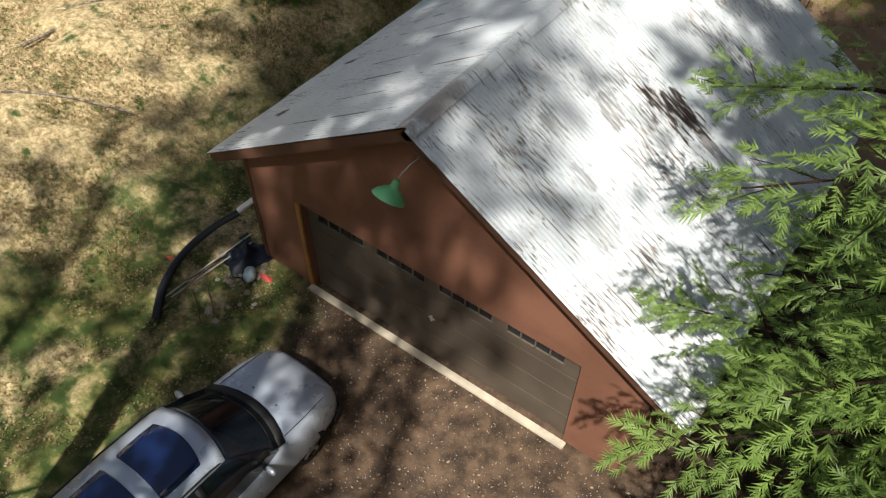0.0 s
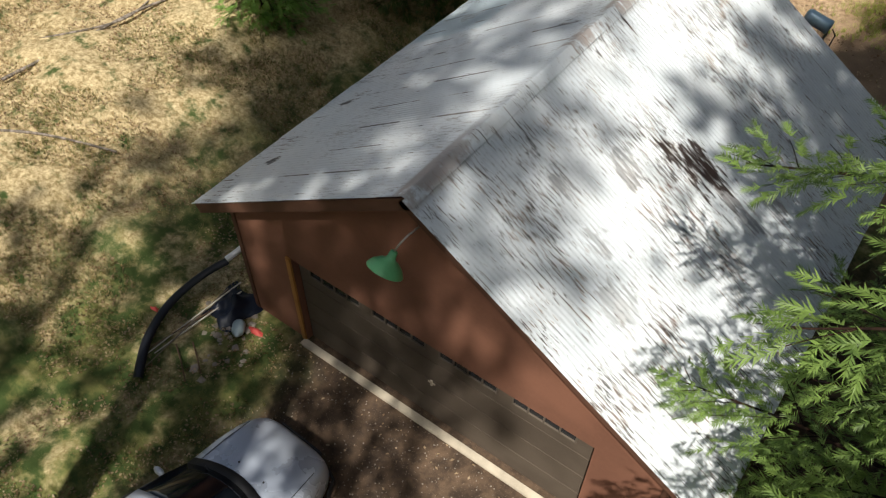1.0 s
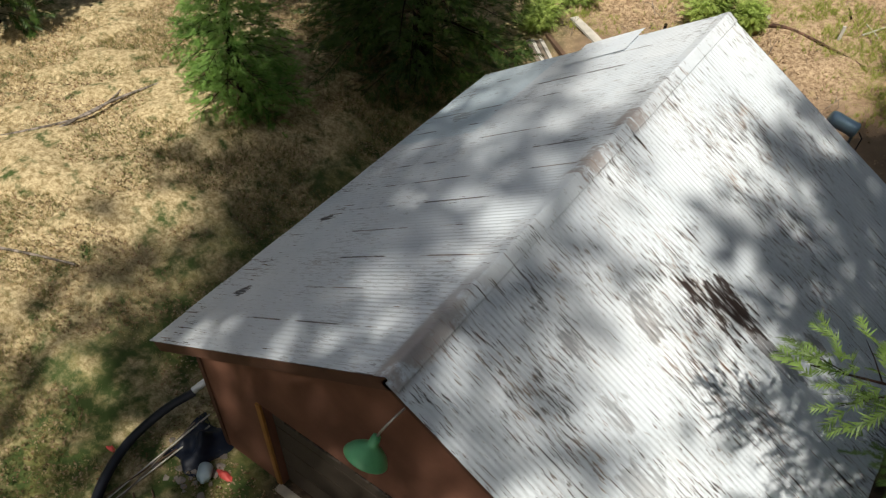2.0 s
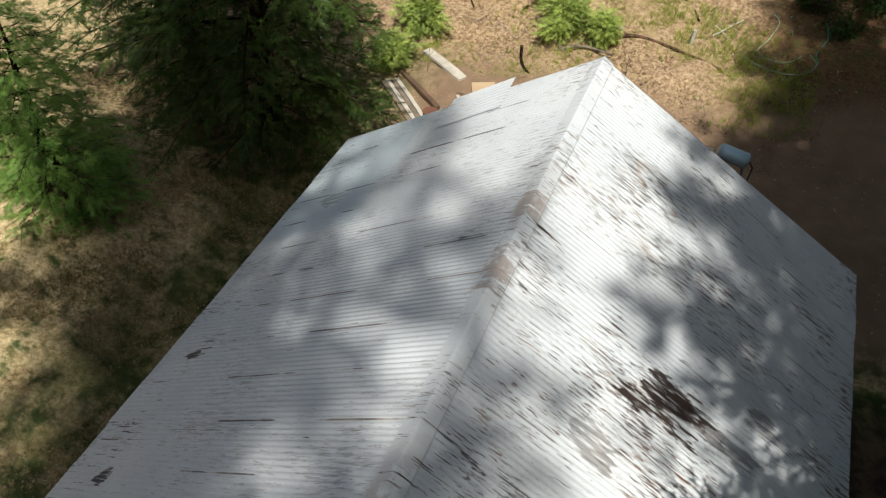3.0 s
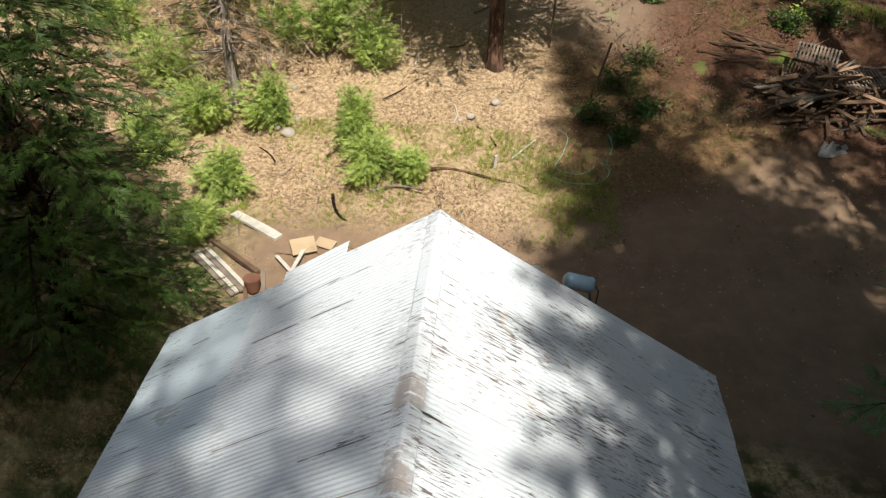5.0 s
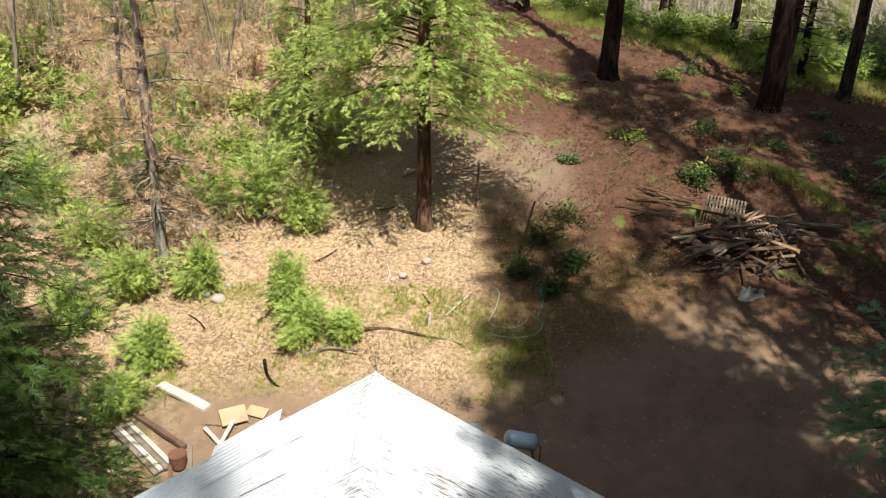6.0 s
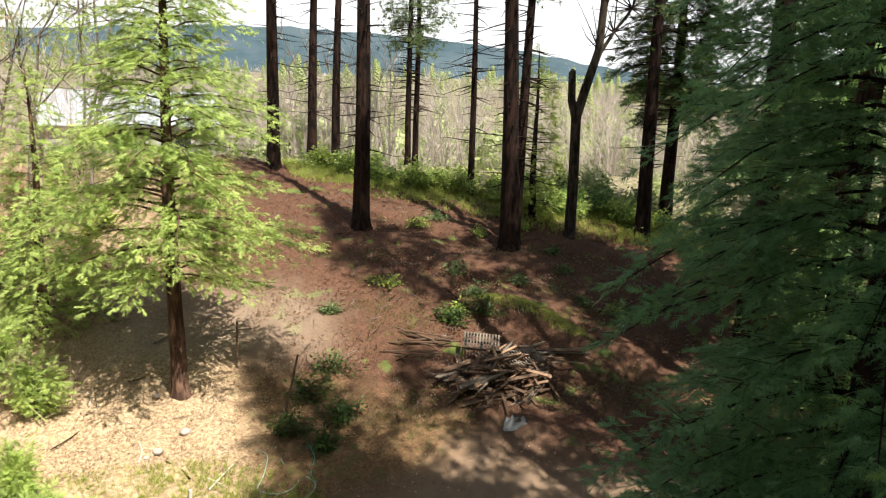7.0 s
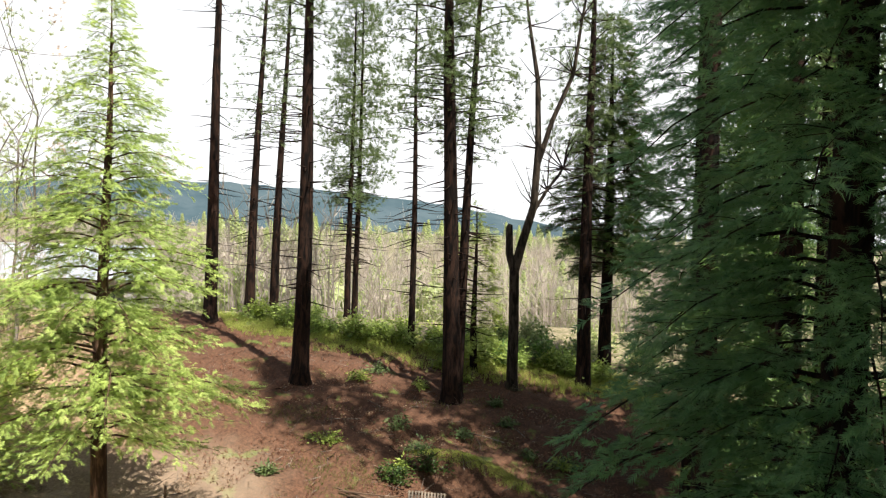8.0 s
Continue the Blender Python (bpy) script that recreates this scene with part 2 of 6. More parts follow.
M_GROUND = ground_material()
M_ROOF = roof_metal()
M_WALL = plain("brown_wall_paint", (0.21, 0.096, 0.062), 0.8, vary=0.3, scale=3)
M_TRIM = plain("brown_trim_paint", (0.12, 0.058, 0.038), 0.7, vary=0.35, scale=5)
M_DOOR = plain("taupe_door_paint", (0.10, 0.078, 0.06), 0.7, vary=0.3, scale=4)
M_ORANGE = plain("raw_fir_board", (0.42, 0.20, 0.06), 0.7, vary=0.3, scale=10)
M_SILL = plain("weathered_pale_board", (0.50, 0.44, 0.35), 0.85, vary=0.4, scale=8)
M_BARK_RED = bark("pine_bark", (0.006, 0.0045, 0.004), (0.038, 0.02, 0.014))
M_BARK_OAK = bark("oak_bark", (0.018, 0.014, 0.011), (0.085, 0.065, 0.05))
M_BARK_YOUNG = bark("cedar_bark", (0.05, 0.03, 0.022), (0.20, 0.115, 0.08))
M_BARK_GREY = bark("grey_bark", (0.10, 0.085, 0.07), (0.34, 0.29, 0.25))
M_TWIG = bark("dead_twig", (0.10, 0.08, 0.065), (0.30, 0.26, 0.22))
M_CEDAR = leafy("cedar_green", (0.045, 0.10, 0.034), (0.18, 0.29, 0.075))
# sunlit tips and shaded gaps are put into this wide colour range
M_CEDAR_SUN = leafy("sunlit_young_cedar_green", (0.045, 0.11, 0.02), (0.56, 0.68, 0.20))
M_PINE = leafy("pine_needle_green", (0.06, 0.10, 0.04), (0.19, 0.25, 0.095))
# cedar green darkened for trees that stand in shade, with dead brown parts
M_CEDAR_SHADED = leafy("shaded_cedar_green", (0.016, 0.042, 0.012), (0.085, 0.14, 0.03), (0.13, 0.08, 0.05))
# cedar green with lit fronds and dark interior put into its range
M_CEDAR_LIT = leafy("sunlit_cedar_green", (0.012, 0.042, 0.012), (0.27, 0.40, 0.10))
M_CEDAR_DEEP = leafy("deep_cedar_green", (0.04, 0.115, 0.05), (0.20, 0.35, 0.14))
M_CEDAR_FRESH = leafy("fresh_cedar_green", (0.06, 0.16, 0.03), (0.30, 0.48, 0.12))
M_STRAW = leafy("dry_straw", (0.26, 0.18, 0.08), (0.60, 0.48, 0.27))
M_SHRUB = leafy("shrub_green", (0.09, 0.16, 0.025), (0.48, 0.56, 0.14))
M_BROWN_NEEDLE = leafy("dead_needle_orange", (0.46, 0.29, 0.17), (0.74, 0.56, 0.38))
M_BRUSH = leafy("dry_brush", (0.30, 0.23, 0.16), (0.68, 0.57, 0.40))
M_FAR_BRUSH = leafy("bare_brush_grey", (0.33, 0.28, 0.24), (0.55, 0.48, 0.42))
M_FAR_GREEN = leafy("distant_green", (0.16, 0.22, 0.08), (0.50, 0.55, 0.24))
M_GRASS = leafy("grass_blade", (0.06, 0.10, 0.02), (0.30, 0.28, 0.11))
M_LITTER = leafy("fallen_leaf", (0.12, 0.065, 0.035), (0.56, 0.43, 0.28))


# ---- mesh helpers ----
def mesh_from(name, v, f, material=None, smooth=False):
    """A mesh from arrays of vertices and of faces with equal corner counts."""
    me = bpy.data.meshes.new(name)
    v, f = np.asarray(v, np.float32), np.asarray(f, np.int32)
    me.vertices.add(len(v))
    me.vertices.foreach_set("co", v.ravel())
    me.loops.add(f.size)
    me.loops.foreach_set("vertex_index", f.ravel())
    me.polygons.add(len(f))
    me.polygons.foreach_set("loop_start", np.arange(0, f.size, f.shape[1], dtype=np.int32))
    if smooth:
        me.polygons.foreach_set("use_smooth", np.ones(len(f), dtype=bool))
    me.update(calc_edges=True)
    if material:
        me.materials.append(material)
    return me


def put(name, me, parent=None, label="", m=None):
    ob = new(name, me)
    if parent:
        ob.parent = parent
    if m is not None:
        ob.matrix_basis = m
    if label:
        ob["label"] = label
    return ob


def part(name, bm, material, parent, label="", bevel=0.0, smooth=False):
    """One bmesh as one mesh object under a thing or a part."""
    if bevel:
        bmesh.ops.bevel(bm, geom=bm.edges[:], offset=bevel, segments=2, affect="EDGES", clamp_overlap=True)
    me = bpy.data.meshes.new(name)
    bmesh.ops.recalc_face_normals(bm, faces=bm.faces[:])
    if smooth:
        for f in bm.faces:
            f.smooth = True
    bm.to_mesh(me)
    bm.free()
    me.materials.append(material)
    return put(name, me, parent, label)


def box(bm, lo, hi, m=None):
    r = bmesh.ops.create_cube(bm, size=1.0)["verts"]
    s = Matrix.Diagonal((hi[0] - lo[0], hi[1] - lo[1], hi[2] - lo[2], 1))
    mid = Matrix.Translation([(a + b) / 2 for a, b in zip(lo, hi)])
    bmesh.ops.transform(bm, matrix=(m or Matrix()) @ mid @ s, verts=r)
    return r


def boxed(name, lo, hi, material, parent, label="", bevel=0.006, m=None):
    bm = bmesh.new()
    box(bm, lo, hi, m)
    return part(name, bm, material, parent, label, bevel)


def thing(name, label, category, group="", m=None, kind=""):
    ob = tagged(new(name), label, category, group, kind)
    if m is not None:
        ob.matrix_basis = m
    return ob


def tubes(paths, sides=5):
    """Vertices and faces of tubes along paths: each a list of (point, radius)."""
    vs, fs, n0 = [], [], 0
    ang = np.arange(sides) * (2 * math.pi / sides)
    ca, sa = np.cos(ang)[:, None], np.sin(ang)[:, None]
    for path in paths:
        p = np.array([q[0] for q in path], float)
        r = np.array([q[1] for q in path], float)
        d = np.gradient(p, axis=0)
        d /= np.linalg.norm(d, axis=1)[:, None] + 1e-9
        up = np.array((0, 0, 1.0)) if abs(d[0][2]) < 0.9 else np.array((1.0, 0, 0))
        a = np.cross(d, up)
        a /= np.linalg.norm(a, axis=1)[:, None] + 1e-9
        b = np.cross(d, a)
        for i in range(len(p)):
            vs.append(p[i] + r[i] * (ca * a[i] + sa * b[i]))
        k = len(p)
        i0 = np.arange(k - 1)[:, None] * sides + n0
        j = np.arange(sides)[None, :]
        jn = (j + 1) % sides
        fs.append(np.stack((i0 + j, i0 + jn, i0 + sides + jn, i0 + sides + j), -1).reshape(-1, 4))
        n0 += k * sides
    return np.concatenate(vs), np.concatenate(fs)


def spread(tv, tf, org, frames, size):
    """Many copies of one template, joined: org (n,3), frames (n,3,3) as columns, size (n,)."""
    v = np.einsum("nij,kj->nki", frames * size[:, None, None], tv) + org[:, None, :]
    f = tf[None] + (np.arange(len(org)) * len(tv))[:, None, None]
    return v.reshape(-1, 3), f.reshape(-1, tf.shape[1])


def frames_from(fwd, up, rng, twist=0.5):
    """Frames with x along fwd and z near up."""
    x = fwd / (np.linalg.norm(fwd, axis=1)[:, None] + 1e-9)
    u = up + rng.normal(0, twist, up.shape)
    y = np.cross(u, x)
    y /= np.linalg.norm(y, axis=1)[:, None] + 1e-9
    return np.stack((x, y, np.cross(x, y)), -1)


def spray_template(n=7, seed=3):
    """A flat cedar spray: a mid-rib with forked side leaflets, length 1."""
    rng = np.random.default_rng(seed)
    v, f = [], []

    def blade(p, d, length, w):
        d = np.array(d) / np.linalg.norm(d)
        s = np.array((-d[1], d[0], 0))
        k = len(v)
        q = np.array(p)
        v.extend([q + s * w * 0.8, q - s * w * 0.8, q + d * length + (0, 0, -0.06)])
        f.append((k, k + 1, k + 2))

    for i in range(n):
        t = 0.08 + 0.86 * i / n
        for side in (-1, 1):
            a = side * (0.75 + rng.uniform(-0.15, 0.15))
            ln = (0.44 - 0.26 * t) * rng.uniform(0.8, 1.2)
            z = -0.10 * t * t
            blade((t, 0, z), (math.cos(a), math.sin(a), -0.12), ln, 0.052)
    blade((0.75, 0, -0.06), (1, 0, -0.2), 0.32, 0.03)
    return np.array(v), np.array(f)


def fan_template(n=6, seed=13):
    """A flat toothed fan of cedar scale-leaf, length 1: narrow blades that overlap along a drooping rib."""
    rng = np.random.default_rng(seed)
    v, f = [], []
    for i in range(n):
        t = 0.02 + 0.80 * i / n
        for side in (-1, 1):
            a = side * (0.78 - 0.3 * t + rng.uniform(-0.22, 0.22))
            ln = (0.46 - 0.18 * t) * rng.uniform(0.65, 1.25)
            d = np.array((math.cos(a), math.sin(a), rng.uniform(-0.22, 0.02)))
            p = np.array((t, 0.0, -0.12 * t * t))
            w = 0.052
            k = len(v)
            v.extend([p + (-w, 0, 0), p + (w * 1.6, side * 0.01, 0), p + d * ln])
            f.append((k, k + 1, k + 2))
    k = len(v)
    v.extend([np.array((0.72, 0.03, -0.07)), np.array((0.72, -0.03, -0.07)), np.array((1.05, 0, -0.17))])
    f.append((k, k + 1, k + 2))
    return np.array(v), np.array(f)


def tuft_template(n=16, seed=5, width=0.03, spread_out=0.9):
    """A tuft of needles pointing outwards from one end."""
    rng = np.random.default_rng(seed)
    v, f = [], []
    for _ in range(n):
        d = np.array((1.0, rng.normal(0, spread_out), rng.normal(0, spread_out)))
        d /= np.linalg.norm(d)
        s = np.cross(d, rng.normal(0, 1, 3))
        s /= np.linalg.norm(s)
        k = len(v)
        v.extend([-s * width, s * width, d * rng.uniform(0.7, 1.1)])
        f.append((k, k + 1, k + 2))
    return np.array(v), np.array(f)


def leaf_template():
    v = np.array(((0, 0, 0), (0.5, 0.28, 0.06), (1, 0, -0.05), (0.5, -0.28, 0.06)), float)
    return v, np.array(((0, 1, 2), (0, 2, 3)))


SPRAY, SPRAY_FAR = spray_template(7), spray_template(5, 4)
TUFT, TUFT_FAR = tuft_template(18), tuft_template(9, 6, 0.055)
LEAF, FAN = leaf_template(), fan_template()


# ---- terrain ----
HILL = (np.array((-60.0, 6, 12, 15, 17, 20, 23, 27, 30, 33, 37, 42, 48, 60, 80, 105, 150, 260, 900)),
        np.array((0.0, 0, 0.05, 0.25, 0.6, 1.25, 2.1, 3.5, 4.5, 5.2, 6.1, 6.8, 6.6, 3.0, -4, -6, 0, 12, 30)))
YS = np.linspace(-60, 900, 4801)
HILL_SMOOTH = np.convolve(np.pad(np.interp(YS, *HILL), 12, mode="edge"), np.ones(25) / 25, mode="valid")


def step(v, a, b):
    t = np.clip((v - a) / (b - a), 0, 1)
    return t * t * (3 - 2 * t)


def ground_z(x, y):
    x, y = np.asarray(x, float), np.asarray(y, float)
    z = np.interp(y, YS, HILL_SMOOTH)
    z = z + step(y, 24, 40) * (-0.06 * np.clip(x - 9, -6, 30))
    z = z + 1.5 * step(-x, 4.9, 10.5) * step(-y, -16, -6)
    u, v = (x - 12.5) * 0.78 - (y - 24.4) * 0.62, (x - 12.5) * 0.62 + (y - 24.4) * 0.78
    z = z + 0.85 * np.exp(-(u / 2.1) ** 2 - (v / 1.0) ** 2)
    return z


def gz(x, y):
    return float(ground_z(x, y))


def axis_steps(lo, a, b, hi, fine, grow=1.13):
    mid = list(np.arange(a, b, fine))
    out, s, p = [], fine, b
    while p < hi:
        out.append(p)
        s *= grow
        p += s
    out.append(hi)
    left, s, p = [], fine, a
    while True:
        s *= grow
        p -= s
        if p < lo:
            break
        left.append(p)
    return np.array([lo] + left[::-1] + mid + out)


def build_ground():
    xs = axis_steps(-900, -17, 26, 900, 0.26)
    ys = axis_steps(-300, -10, 46, 900, 0.26)
    gx, gy = np.meshgrid(xs, ys, indexing="ij")
    z = ground_z(gx, gy)
    rng = np.random.default_rng(2)
    bumps = np.zeros_like(z)
    for wave, amp in ((3.1, 0.06), (1.3, 0.04), (0.8, 0.03)):
        for _ in range(4):
            a, ph = rng.uniform(0, 6.28, 2)
            bumps += amp * np.sin((gx * math.cos(a) + gy * math.sin(a)) * 6.28 / wave + ph) * 0.6
    near_house = step(np.maximum(np.abs(gx) - 4.2, np.maximum(0 - gy, gy - 8.6)), 0.0, 2.0)
    z = z + bumps * near_house
    n, k = gx.shape
    v = np.stack((gx, gy, z), -1).reshape(-1, 3)
    i = np.arange(n - 1)[:, None] * k + np.arange(k - 1)[None, :]
    f = np.stack((i, i + k, i + k + 1, i + 1), -1).reshape(-1, 4)
    ob = put("ground", mesh_from("ground", v, f, M_GROUND, True))
    tagged(ob, "rough ground of grass, packed earth, leaf litter and pine needles", "ground", kind="structure")


build_ground()


def build_mountain():
    """The wooded ridge across the valley."""
    rng = np.random.default_rng(8)
    m = Mat("hazed_forest", 0.95, 0.0, 0.1)
    # blue of the air between is mixed into the forest colour
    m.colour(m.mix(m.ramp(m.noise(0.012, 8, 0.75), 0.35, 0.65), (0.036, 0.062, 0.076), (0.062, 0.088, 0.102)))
    for name, dist, hi, seed, shift in (("backdrop", 1500, 146, 1, 0.0),):
        n = 240
        az = np.linspace(-1.6, 1.9, n)
        prof = hi * (0.55 + 0.22 * np.sin(az * 2.2 + 1.15 + shift) + 0.06 * np.sin(az * 5.1 + seed) + 0.025 * np.sin(az * 13 + seed))
        prof *= 1 - 0.55 * step(az, 0.26, 0.7)
        prof += rng.normal(0, 1.6, n)
        rows = []
        for k, u in enumerate(np.linspace(0, 1, 9)):
            d = dist * (0.75 + 0.25 * u)
            rows.append(np.stack((np.sin(az) * d, np.cos(az) * d, -30 + (prof + 30) * u ** 0.8), -1))
        v = np.stack(rows, 1).reshape(-1, 3)
        i = np.arange(n - 1)[:, None] * 9 + np.arange(8)[None, :]
        f = np.stack((i, i + 9, i + 10, i + 1), -1).reshape(-1, 4)
        tagged(put(name, mesh_from("backdrop", v, f, m.m, True)), "distant wooded mountain ridge, blue haze put into its colour", "mountain", kind="structure")


build_mountain()


# ---- the garage ----
SET_BACK = 0.05
RIDGE, PITCH, HALF, LONG = 5.22, 0.62, 4.38, 8.58
WALL_X, WALL_F, WALL_B = 3.82, 0.28, 8.30
DOOR_L, DOOR_R, DOOR_H = -2.56, 2.78, 2.15
SLOPE = math.atan(PITCH)


def roof_z(x):
    return RIDGE - abs(x) * PITCH


def poly_wall(name, outline, y0, y1, parent, hole=None):
    """An upright wall in the x-z plane from y0 to y1, with an opening from the ground up."""
    bm = bmesh.new()
    pts = outline
    if hole:
        l, r, h = hole
        pts = [(-WALL_X, 0), (l, 0), (l, h), (r, h), (r, 0), (WALL_X, 0)] + outline[2:]
    a = [bm.verts.new((x, y0, z)) for x, z in pts]
    b = [bm.verts.new((x, y1, z)) for x, z in pts]
    bm.faces.new(a)
    bm.faces.new(b[::-1])
    for i in range(len(pts)):
        j = (i + 1) % len(pts)
        bm.faces.new((a[i], b[i], b[j], a[j]))
    return part(name, bm, M_WALL, parent)


def build_garage():
    g = thing("garage", "brown painted wooden garage with whitewashed corrugated iron roof", "garage", kind="")
    top = roof_z(WALL_X) - 0.12
    gable = [(-WALL_X, 0), (WALL_X, 0), (WALL_X, top), (0, RIDGE - 0.12), (-WALL_X, top)]
    poly_wall("wall", gable, WALL_F, WALL_F + 0.12, g, (DOOR_L, DOOR_R, DOOR_H))
    poly_wall("wall", gable, WALL_B - 0.12, WALL_B, g)
    for s in (-1, 1):
        boxed("wall", (min(s * WALL_X, s * (WALL_X - 0.12)), WALL_F + 0.122, 0), (max(s * WALL_X, s * (WALL_X - 0.12)), WALL_B - 0.122, top), M_WALL, g, bevel=0)
        # corner boards
        for y in (WALL_F - 0.022, WALL_B + 0.002):
            x0, x1 = sorted((s * (WALL_X + 0.004), s * (WALL_X - 0.09)))
            boxed("corner_board", (x0, y, 0.02), (x1, y + 0.02, top - 0.02), M_TRIM, g)
        # rake boards and eave boards, under the iron
        run = Matrix.Rotation(s * SLOPE, 4, "Y") @ Matrix.Identity(4)
        length = HALF / math.cos(SLOPE)
        for y in (0.015, LONG - 0.05):
            bm = bmesh.new()
            x0, x1 = (0.0, length - 0.02) if s > 0 else (-length + 0.02, 0.0)
            box(bm, (x0, y, -0.19), (x1, y + 0.035, -0.022), Matrix.Translation((0, 0, RIDGE)) @ run)
            part("rake_board", bm, M_TRIM, g, bevel=0.004)
        e0, e1 = sorted((s * (HALF - 0.03), s * (HALF - 0.065)))
        boxed("eave_board", (e0, 0.055, roof_z(HALF) - 0.16), (e1, LONG - 0.055, roof_z(HALF) - 0.015), M_TRIM, g)
        # rafter tails and the boards under the iron
        bm = bmesh.new()
        x0, x1 = (0.02, length - 0.07) if s > 0 else (-length + 0.07, -0.02)
        box(bm, (x0, 0.055, -0.045), (x1, LONG - 0.055, -0.02), Matrix.Translation((0, 0, RIDGE)) @ run)
        part("roof_boards", bm, M_TRIM, g)
    # sectional door, set back in the opening behind lined jambs and head
    DOOR_F = WALL_F + SET_BACK
    for lo, hi in (((DOOR_L - 0.05, WALL_F + 0.122, 0.0), (DOOR_L - 0.002, DOOR_F + 0.12, DOOR_H + 0.05)), ((DOOR_R + 0.002, WALL_F + 0.122, 0.0), (DOOR_R + 0.05, DOOR_F + 0.12, DOOR_H + 0.05)),
                   ((DOOR_L, WALL_F + 0.122, DOOR_H + 0.002), (DOOR_R, DOOR_F + 0.12, DOOR_H + 0.05))):
        boxed("door_lining", lo, hi, M_TRIM, g, bevel=0)
    door = part("garage_door", frame_bm(DOOR_L + 0.004, DOOR_R - 0.004, DOOR_H), M_DOOR, g, "taupe sectional overhead door, closed")
    for k in range(4):
        z0, z1 = 0.03 + k * 0.527, 0.03 + k * 0.527 + 0.519
        if k < 3:
            boxed("panel", (DOOR_L + 0.03, DOOR_F + 0.045, z0), (DOOR_R - 0.03, DOOR_F + 0.085, z1), M_DOOR, door, bevel=0.01)
        else:
            bm = bmesh.new()
            box(bm, (DOOR_L + 0.03, DOOR_F + 0.05, z0), (DOOR_R - 0.03, DOOR_F + 0.085, z0 + 0.22))
            box(bm, (DOOR_L + 0.03, DOOR_F + 0.05, z1 - 0.09), (DOOR_R - 0.03, DOOR_F + 0.085, z1))
            edges = [DOOR_L + 0.03, -2.3, -1.27, -1.02, -0.02, 0.24, 1.24, 1.5, 2.5, DOOR_R - 0.03]
            for a, b in zip(edges[0::2], edges[1::2]):
                box(bm, (a, DOOR_F + 0.05, z0 + 0.221), (b, DOOR_F + 0.085, z1 - 0.091))
            part("panel", bm, M_DOOR, door)
            for a, b in zip(edges[1:-1:2], edges[2:-1:2]):
                w = (b - a) / 4
                for i in range(4):
                    boxed("pane", (a + i * w + 0.012, DOOR_F + 0.062, z0 + 0.23), (a + (i + 1) * w - 0.012, DOOR_F + 0.070, z1 - 0.10), M_GLASS, door, "dark window pane", bevel=0)
                bm = bmesh.new()
                for i in range(5):
                    xx = a + i * w
                    box(bm, (xx - 0.012, DOOR_F + 0.035, z0 + 0.21), (xx + 0.012, DOOR_F + 0.058, z1 - 0.08))
                box(bm, (a + 0.013, DOOR_F + 0.035, z0 + 0.205), (b - 0.013, DOOR_F + 0.056, z0 + 0.228))
                box(bm, (a + 0.013, DOOR_F + 0.035, z1 - 0.098), (b - 0.013, DOOR_F + 0.056, z1 - 0.075))
                part("window_frame", bm, M_FRAME, door, "taupe window frame")
    bm = bmesh.new()
    box(bm, (0.03, DOOR_F + 0.03, 1.0), (0.17, DOOR_F + 0.042, 1.04))
    box(bm, (0.08, DOOR_F + 0.022, 0.95), (0.12, DOOR_F + 0.046, 1.09))
    part("door_handle", bm, M_SILL, door, "pale lock handle", 0.005)
    # raw board nailed up at the jamb
    boxed("jamb_board", (DOOR_L - 0.10, WALL_F - 0.045, 0.02), (DOOR_L - 0.005, WALL_F - 0.005, DOOR_H + 0.03), M_ORANGE, g, "raw orange fir board")
    boxed("threshold", (DOOR_L - 0.05, WALL_F - 0.16, -0.05), (DOOR_R + 0.08, WALL_F - 0.02, 0.045), M_SILL, g, "pale weathered threshold board", 0.012)
    build_roof(g)
    return g


def frame_bm(x0, x1, h):
    """The jambs and head behind the opening."""
    bm = bmesh.new()
    y0, y1 = WALL_F + SET_BACK + 0.09, WALL_F + SET_BACK + 0.119
    box(bm, (x0, y0, 0.0), (x1, y1, h - 0.004))
    return bm


